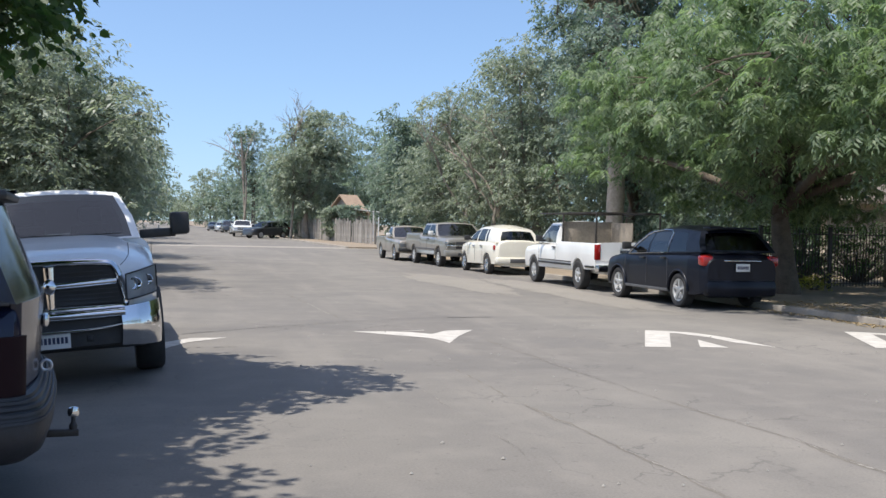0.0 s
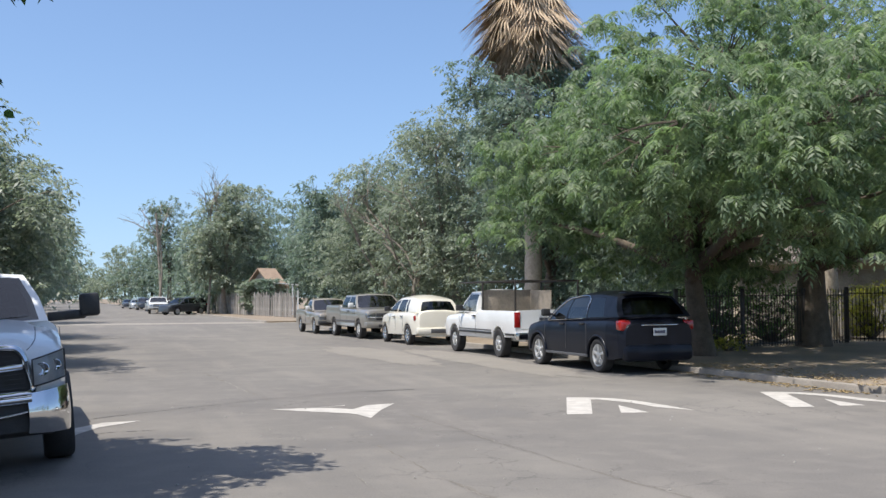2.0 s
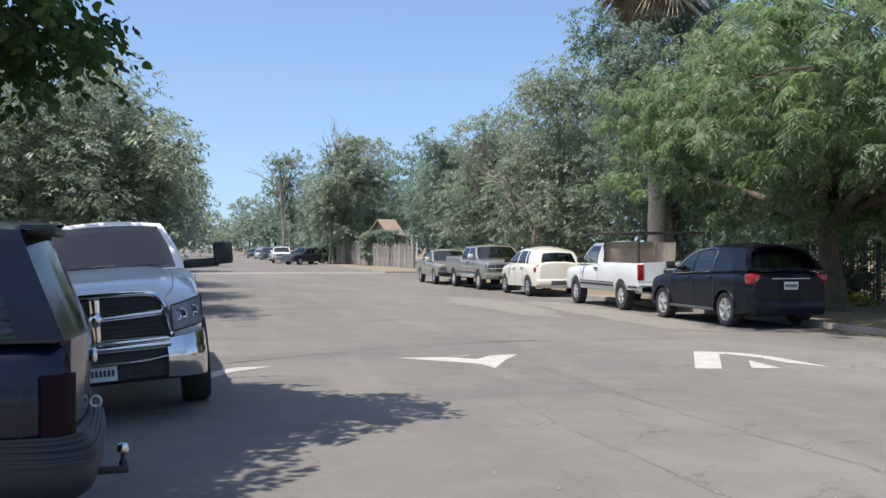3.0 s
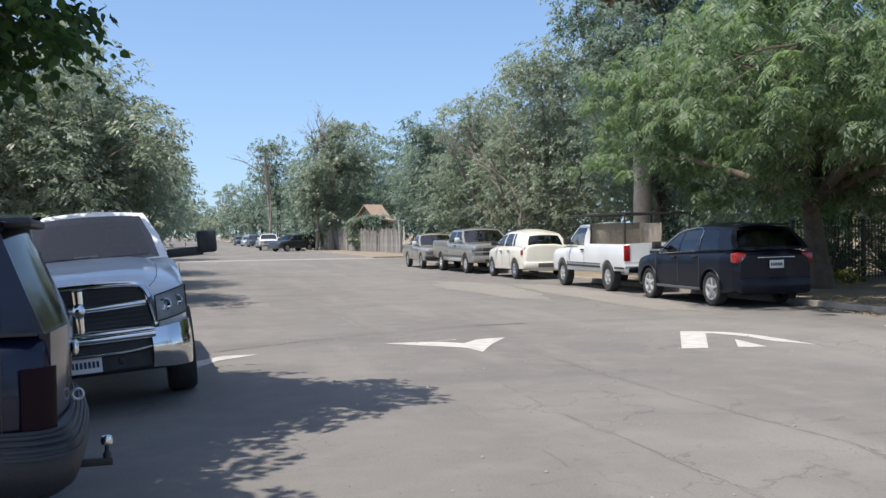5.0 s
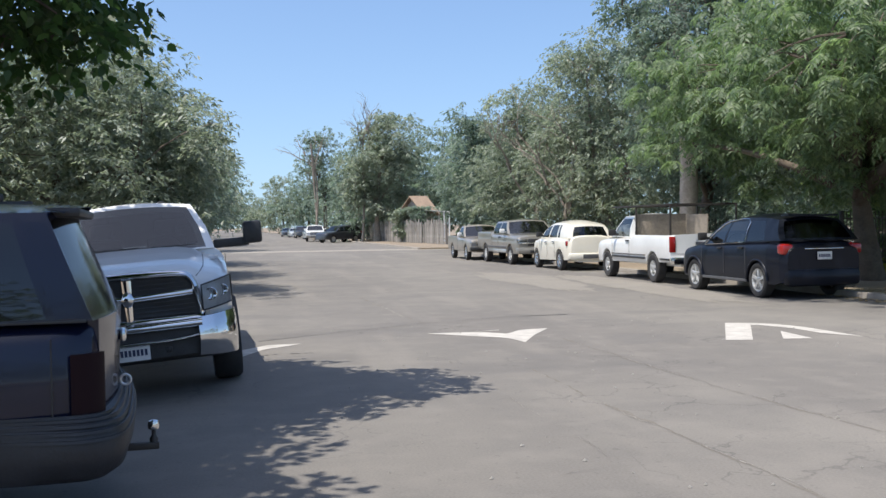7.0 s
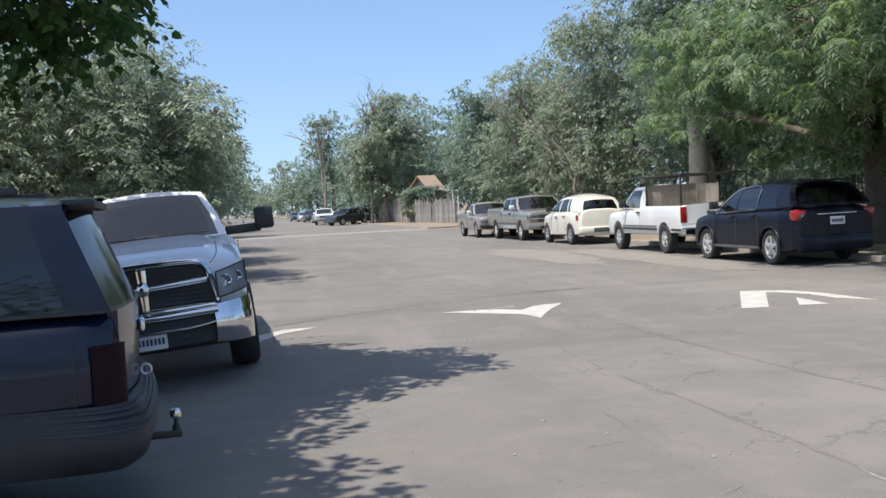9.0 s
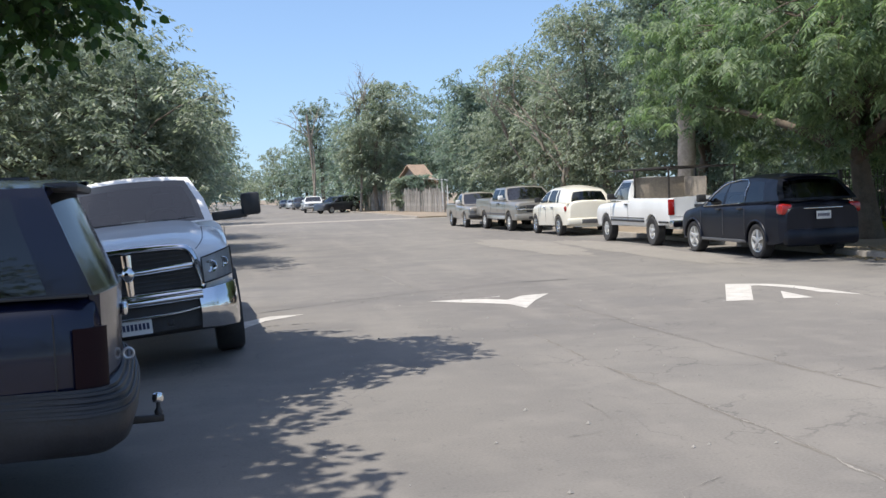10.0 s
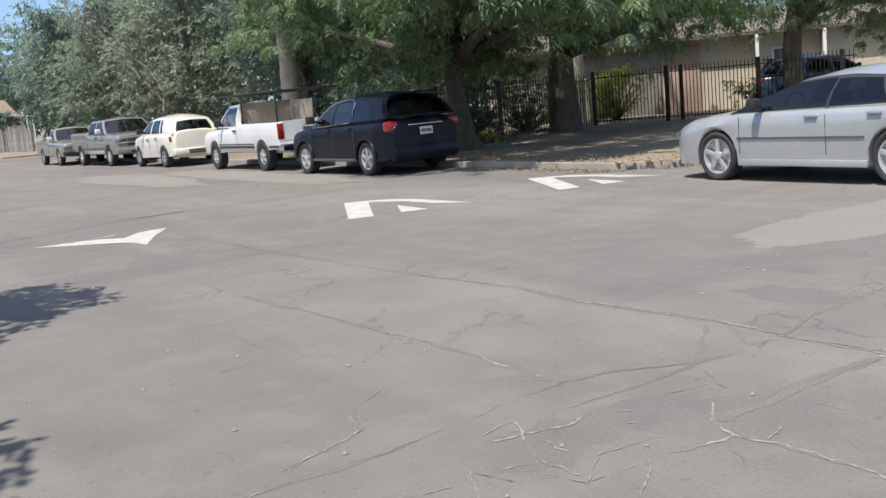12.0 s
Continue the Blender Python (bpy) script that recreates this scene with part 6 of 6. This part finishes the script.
# ---- palms ----
def palm(x, y, h, r, skirt, label, seed):
    rnd = random.Random(seed)
    root = empty("palm_tree", pose(x, y, 0.1))
    tagged(root, label, "palm tree")
    n = 26
    pts = [(0.15 * math.sin(i * 0.25), 0, h * i / n - 0.1 * (i == 0)) for i in range(n + 1)]
    v, f = tube_data(pts, [r * (1.25 if i == 0 else (1.0 + 0.07 * (i % 2)) * (1 - 0.2 * i / n)) for i in range(n + 1)], 12)
    raw("trunk", v, f, PALM_BARK, root, smooth=50)

    def fronds(name, count, z0, z1, length, hang, material):
        V, F = [], []
        for _ in range(count):
            a = rnd.uniform(0, 2 * math.pi)
            z = rnd.uniform(z0, z1)
            out = Vector((math.cos(a), math.sin(a), 0))
            up = rnd.uniform(*hang)
            ln = length * rnd.uniform(0.7, 1.15)
            side = Vector((-out.y, out.x, 0))
            base = out * r * 0.6 + Vector((0, 0, z))
            tip = base + (out * math.cos(up) + Vector((0, 0, math.sin(up)))) * ln
            blades = 9
            for j in range(blades):
                q = (j - (blades - 1) / 2) / blades
                t0 = base.lerp(tip, 0.55)
                end = tip + side * q * ln * 0.75 - Vector((0, 0, abs(q) * ln * 0.3 + rnd.uniform(0, 0.15)))
                w = side * 0.03 + Vector((0, 0, 0.012))
                o = len(V)
                V += [base - w * 0.5, base + w * 0.5, t0.lerp(end, 0.45) + w, end, t0.lerp(end, 0.45) - w]
                F += [(o, o + 1, o + 2, o + 3, o + 4)]
        raw(name, V, F, material, root)

    if skirt:
        fronds("dry_skirt", 300, h - skirt, h, 2.4, (-1.35, -0.6), THATCH)
    fronds("fronds", 60, h - 0.2, h + 0.3, 1.7, (-0.5, 1.2), LEAF_ASH)
    return root


palm(13.9, 32.0, 12.6, 0.29, 1.8, "tall fan palm with a shaggy skirt of dry fronds", 3)
palm(23.6, 29.6, 15.0, 0.42, 1.0, "tall fan palm with a bare brown trunk", 4)


# ---- fences and houses ----
def iron_fence(path, height, label, gap=0.115, post_every=2.4):
    root = empty("iron_fence", pose(path[0][0], path[0][1], 0.1))
    tagged(root, label, "fence")
    base = Vector((path[0][0], path[0][1], 0))
    bm = bmesh.new()
    box(bm, -0.009, 0.009, -0.009, 0.009, 0.06, height, 0)
    r = bmesh.ops.create_cone(bm, segments=4, radius1=0.016, radius2=0.0, depth=0.07, cap_ends=True)
    bmesh.ops.translate(bm, vec=(0, 0, height + 0.035), verts=r["verts"])
    me = bpy.data.meshes.new("picket")
    bm.to_mesh(me)
    bm.free()
    me.materials.append(IRON)
    for (x0, y0), (x1, y1) in zip(path, path[1:]):
        d = Vector((x1 - x0, y1 - y0, 0))
        ln = d.length
        a = Vector((x0, y0, 0)) - base
        turn = Matrix.Rotation(math.atan2(d.y, d.x), 4, "Z")
        for i in range(int(ln / gap)):
            ob = new("picket", me)
            ob.parent = root
            ob.location = a + d * ((i + 0.5) * gap / ln)
        for k in range(int(ln / post_every) + 1):
            p = part("post", boxes((-0.045, 0.045, -0.045, 0.045, -0.05, height + 0.06), bevel=0.008), IRON, root)
            p.location = a + d * min(1.0, k * post_every / ln)
        for z in (0.14, height - 0.14):
            p = part("rail", boxes((0, ln, -0.016, 0.016, z - 0.016, z + 0.016)), IRON, root)
            p.matrix_local = Matrix.Translation(a) @ turn
    return root


iron_fence([(14.8, 24.3), (21.4, 25.6)], 1.6, "black iron picket fence in deep tree shade")
iron_fence([(22.2, 26.7), (23.6, 24.2), (25.6, 19.4)], 1.65, "black iron picket fence in front of a cream house")


def house(x, y, turn, w, d, eave, ridge, wall, roof, label, front=None):
    """A one-storey gabled house; its front looks along -y of its own frame."""
    root = empty("house", pose(x, y, 0.05, 0, 0, turn))
    tagged(root, label, "house")
    t = 0.2
    for x0, x1, y0, y1 in ((-w / 2, w / 2, -d / 2, -d / 2 + t), (-w / 2, w / 2, d / 2 - t, d / 2), (-w / 2, -w / 2 + t, -d / 2 + t, d / 2 - t), (w / 2 - t, w / 2, -d / 2 + t, d / 2 - t)):
        part("wall", boxes((x0, x1, y0, y1, -0.1, eave)), wall, root, smooth=0)
    for sx in (-1, 1):
        bm = bmesh.new()
        xs = sx * (w / 2 - t / 2)
        vs = [bm.verts.new((xs + q, yy, zz)) for q in (-t / 2, t / 2) for yy, zz in ((-d / 2, eave), (d / 2, eave), (0, ridge))]
        bm.faces.new(vs[:3])
        bm.faces.new(vs[3:])
        for i in range(3):
            bm.faces.new((vs[i], vs[(i + 1) % 3], vs[3 + (i + 1) % 3], vs[3 + i]))
        bmesh.ops.recalc_face_normals(bm, faces=bm.faces)
        part("gable", bm, wall, root, smooth=0)
    o = 0.45
    k = (ridge - eave) / (d / 2)
    for sy in (-1, 1):
        bm = bmesh.new()
        lo = (sy * (d / 2 + o), eave - k * o)
        pts = [(-w / 2 - o, *lo), (w / 2 + o, *lo), (w / 2 + o, 0, ridge), (-w / 2 - o, 0, ridge)]
        vs = [bm.verts.new(p) for p in pts] + [bm.verts.new((p[0], p[1], p[2] + 0.12)) for p in pts]
        for q in ((0, 1, 2, 3), (4, 5, 6, 7), (0, 1, 5, 4), (1, 2, 6, 5), (2, 3, 7, 6), (3, 0, 4, 7)):
            bm.faces.new([vs[i] for i in q])
        bmesh.ops.recalc_face_normals(bm, faces=bm.faces)
        part("roof", bm, roof, root, smooth=0)
    for nm, mt, x0, x1, z0, z1, out in front or ():
        if nm == "window":
            wn_ = part("window", boxes((x0, x1, -d / 2 - 0.05, -d / 2 + 0.02, z0, z1)), WHITE, root, "white framed window")
            part("pane", boxes((x0 + 0.07, (x0 + x1) / 2 - 0.03, -d / 2 - 0.06, -d / 2 - 0.051, z0 + 0.07, z1 - 0.07)), GLASS_DARK, wn_)
            part("pane", boxes(((x0 + x1) / 2 + 0.03, x1 - 0.07, -d / 2 - 0.06, -d / 2 - 0.051, z0 + 0.07, z1 - 0.07)), GLASS_DARK, wn_)
        else:
            part(nm, boxes((x0, x1, -d / 2 - out, -d / 2 - 0.003, z0, z1), bevel=0.01), mt, root)
    return root


house(31.0, 31.5, -42, 15, 8, 2.7, 3.5, STUCCO, SHINGLE_DARK, "cream stucco house with a pinkish garage door behind the fence",
      [("garage_door", PINK_STUCCO, -0.9, 0.4, 0.0, 2.45, 0.06), ("side_panel", OLD_WOOD, -7.3, -1.0, 0.0, 2.4, 0.06), ("window", None, 2.9, 3.9, 1.0, 2.1, 0),
       ("porch_post", WHITE, 2.3, 2.42, 0.0, 2.6, 0.45), ("porch_post", WHITE, 4.6, 4.72, 0.0, 2.6, 0.45)])
house(14.3, 92.6, 30, 1.1, 3.0, 2.7, 4.0, OLD_WOOD, SHINGLE, "small outbuilding with a tan shingle roof among trees")


def awning(x, y):
    root = empty("carport", pose(x, y, 0.05))
    tagged(root, "pale sloping sheet roof on white posts", "carport")
    sheet = part("roof_sheet", boxes((-1.1, 1.1, -1.4, 1.4, -0.04, 0.04), bevel=0.015), WHITE, root)
    sheet.matrix_local = Matrix.Translation((0, 0, 2.68)) @ Matrix.Rotation(radians(5), 4, "Y")
    for dx, h in ((1.0, 2.6), (0.55, 2.62), (-1.0, 2.72)):
        for dy in (-1.3, 1.3):
            p = part("post", boxes((-0.05, 0.05, -0.05, 0.05, 0, h - 0.02)), WHITE if dx > 0 else OLD_WOOD, root)
            p.location = (dx, dy, 0)
    return root


awning(15.4, 90.0)


def board_fence(x0, y0, x1, y1, h, label, seed):
    rnd = random.Random(seed)
    root = empty("wooden_fence", pose(x0, y0, 0.09))
    tagged(root, label, "fence")
    d = Vector((x1 - x0, y1 - y0, 0))
    ln = d.length
    turn = Matrix.Rotation(math.atan2(d.y, d.x), 4, "Z")
    meshes = []
    for k in range(4):
        bm = boxes((-0.07, 0.07, -0.012, 0.012, 0.02, h + 0.13 * (k - 1.5)), bevel=0.0)
        me = bpy.data.meshes.new("board")
        bm.to_mesh(me)
        bm.free()
        me.materials.append(OLD_WOOD)
        meshes.append(me)
    n = int(ln / 0.16)
    for i in range(n):
        if rnd.random() < 0.10:
            continue
        ob = new("board", rnd.choice(meshes))
        ob.parent = root
        ob.matrix_local = Matrix.Translation(d * (i + 0.5) / n) @ turn @ Matrix.Rotation(rnd.gauss(0, 0.045), 4, "Y")
    for k in range(int(ln / 2.6) + 1):
        p = part("post", boxes((-0.06, 0.06, -0.14, -0.02, -0.05, h + 0.12)), OLD_WOOD, root)
        p.matrix_local = Matrix.Translation(d * min(1, k * 2.6 / ln)) @ turn
    for z in (0.4, h - 0.35):
        p = part("rail", boxes((0, ln, -0.06, -0.015, z - 0.05, z + 0.05)), OLD_WOOD, root)
        p.matrix_local = turn
    return root


board_fence(13.9, 76.5, 10.7, 104, 1.75, "weathered grey wooden board fence along the verge", 4)


def utility_pole(x, y, h, label, lean=0.0):
    root = empty("utility_pole", pose(x, y, 0.05))
    tagged(root, label, "utility pole")
    v, f = tube_data([(0, 0, -0.1), (-lean * 0.5, 0, h * 0.5), (-lean, 0, h)], [0.15, 0.13, 0.11], 10)
    raw("pole", v, f, BARK_PALE, root, smooth=50)
    return root


utility_pole(7.6, 135, 12.2, "pale leaning wooden pole by the far verge", 0.75)

# far parked cars
far_suv = dict(suv2, tints={}, glass=GLASS_DARK)
vehicle("suv", pose(7.75, 101.5, 0, 0, 0, 128), far_suv, FARDARK, "dark SUV standing across the verge far away", "suv")
vehicle("suv", pose(29.7, 23.6, 0.06, 0, 0, -132), far_suv, BLUE, "blue SUV standing by the house behind the iron fence", "suv")
vehicle("pickup_truck", pose(6.0, 112, 0, 0, 0, 178), dict(quad_cab), WHITE, "white pickup parked far down the street", "pickup truck")
vehicle("car", pose(6.4, 131, 0, 0, 0, 182), dict(saloon), SILVER, "silver saloon parked far down the street", "car")
vehicle("suv", pose(5.8, 146, 0, 0, 0, 182), dict(far_suv), FARDARK, "dark SUV parked far down the street", "suv")
vehicle("car", pose(5.2, 158, 0, 0, 0, 182), dict(saloon), SILVER, "silver saloon parked far down the street", "car")
vehicle("car", pose(4.4, 172, 0, 0, 0, 182), dict(saloon), FARDARK, "dark saloon parked far down the street", "car")


def shrub(x, y, r, h, material, label, seed, size=0.1):
    rnd = random.Random(seed)
    root = empty("shrub", pose(x, y, 0.1))
    tagged(root, label, "shrub")
    datas = []
    clumps = []
    for _ in range(int(26 * r * h) + 8):
        p = Vector((rnd.gauss(0, 0.42) * r, rnd.gauss(0, 0.42) * r, h * rnd.uniform(0.15, 0.95)))
        clumps.append((tuple(p), 0.24))
        datas.append(tube_data([(0, 0, -0.05), tuple(p * 0.5), tuple(p)], [0.02, 0.014, 0.006], 4))
    v, f = joined(*datas)
    raw("stem", v, f, BARK, root)
    leaves_mesh("foliage", clumps, size, 72, material, root, seed, 0.3, 0.4, 0.18)
    return root


LEAF_YELLOW = leaf_mat("leaf_yellow", (0.14, 0.15, 0.03), (0.30, 0.28, 0.05), (0.42, 0.36, 0.07))
shrub(12.95, 89.2, 1.5, 3.0, LEAF_GREY, "dusty tall shrub behind the wooden fence", 31, 0.2)
shrub(13.7, 88.8, 1.2, 3.1, LEAF_HAZED_TEAL, "dusty tall shrub behind the wooden fence", 32, 0.2)
shrub(24.6, 28.4, 1.2, 1.9, LEAF_YELLOW, "yellow-flowered garden shrub behind the iron fence", 1)
shrub(27.6, 24.6, 0.8, 1.0, LEAF_MULBERRY, "dark green garden shrub by the house", 2)
shrub(28.6, 23.4, 0.7, 0.9, LEAF_MULBERRY, "dark green garden shrub by the house", 3)
shrub(17.6, 27.0, 1.6, 1.9, LEAF_MULBERRY, "dark shaded shrub behind the fence", 4)
shrub(20.4, 28.0, 1.6, 1.8, LEAF_MULBERRY, "dark shaded shrub behind the fence", 5)
for i in range(6):
    shrub(15.0 + 0.3 * (i % 3), 29.5 + 3.1 * i, 1.3, 1.7 + 0.3 * (i % 2), LEAF_GREY if i > 3 else LEAF_HAZED_TEAL, "low dusty green shrub behind the parked cars", 10 + i)
shrub(15.4, 24.0, 0.35, 0.35, LEAF_YELLOW, "dry yellow weeds at the fence foot", 21, 0.07)
shrub(16.3, 24.2, 0.4, 0.3, LEAF_YELLOW, "dry yellow weeds at the fence foot", 22, 0.07)

# fallen leaves along the kerb
rng = np.random.default_rng(8)
V, F = [], []
for i in range(900):
    yy = rng.uniform(11.5, 20)
    x = (13.4 if yy < 12.4 else 13.4 - 1.3 * (yy - 12.4) / 1.8 if yy < 14.2 else 12.1) + abs(rng.normal(0, 0.5)) * rng.choice([-0.45, 1.6])
    z = 0.135 if x > 12.1 else 0.012
    a, l = rng.uniform(0, 6.28), rng.uniform(0.03, 0.075)
    c, n = math.cos(a) * l, math.sin(a) * l
    o = len(V)
    V += [(x - c, yy - n, z), (x + n * 0.4, yy - c * 0.4, z + 0.012), (x + c, yy + n, z), (x - n * 0.4, yy + c * 0.4, z + 0.012)]
    F.append((o, o + 1, o + 2, o + 3))
tagged(raw("leaf_litter", V, F, mat("dry_leaves", (0.42, 0.32, 0.16), (0.26, 0.19, 0.10), rough=1, scale=9)), "dry fallen leaves along the kerb", "leaf litter", kind="stuff")

V, F = [], []
for i in range(170):
    x, yy = rng.uniform(0.6, 9.5), 2.5 + 14 * rng.random() ** 1.6
    r = rng.uniform(0.006, 0.02)
    o = len(V)
    V += [(x - r, yy, 0.004), (x, yy - r * 0.8, 0.004), (x + r * 1.1, yy, 0.004), (x, yy + r, 0.004), (x, yy, 0.004 + r * 0.9)]
    F += [(o, o + 1, o + 4), (o + 1, o + 2, o + 4), (o + 2, o + 3, o + 4), (o + 3, o, o + 4)]
tagged(raw("gravel", V, F, mat("pale_grit", (0.34, 0.32, 0.29), (0.2, 0.19, 0.17), rough=0.95, scale=30)), "loose pale grit on the asphalt", "gravel", kind="stuff")
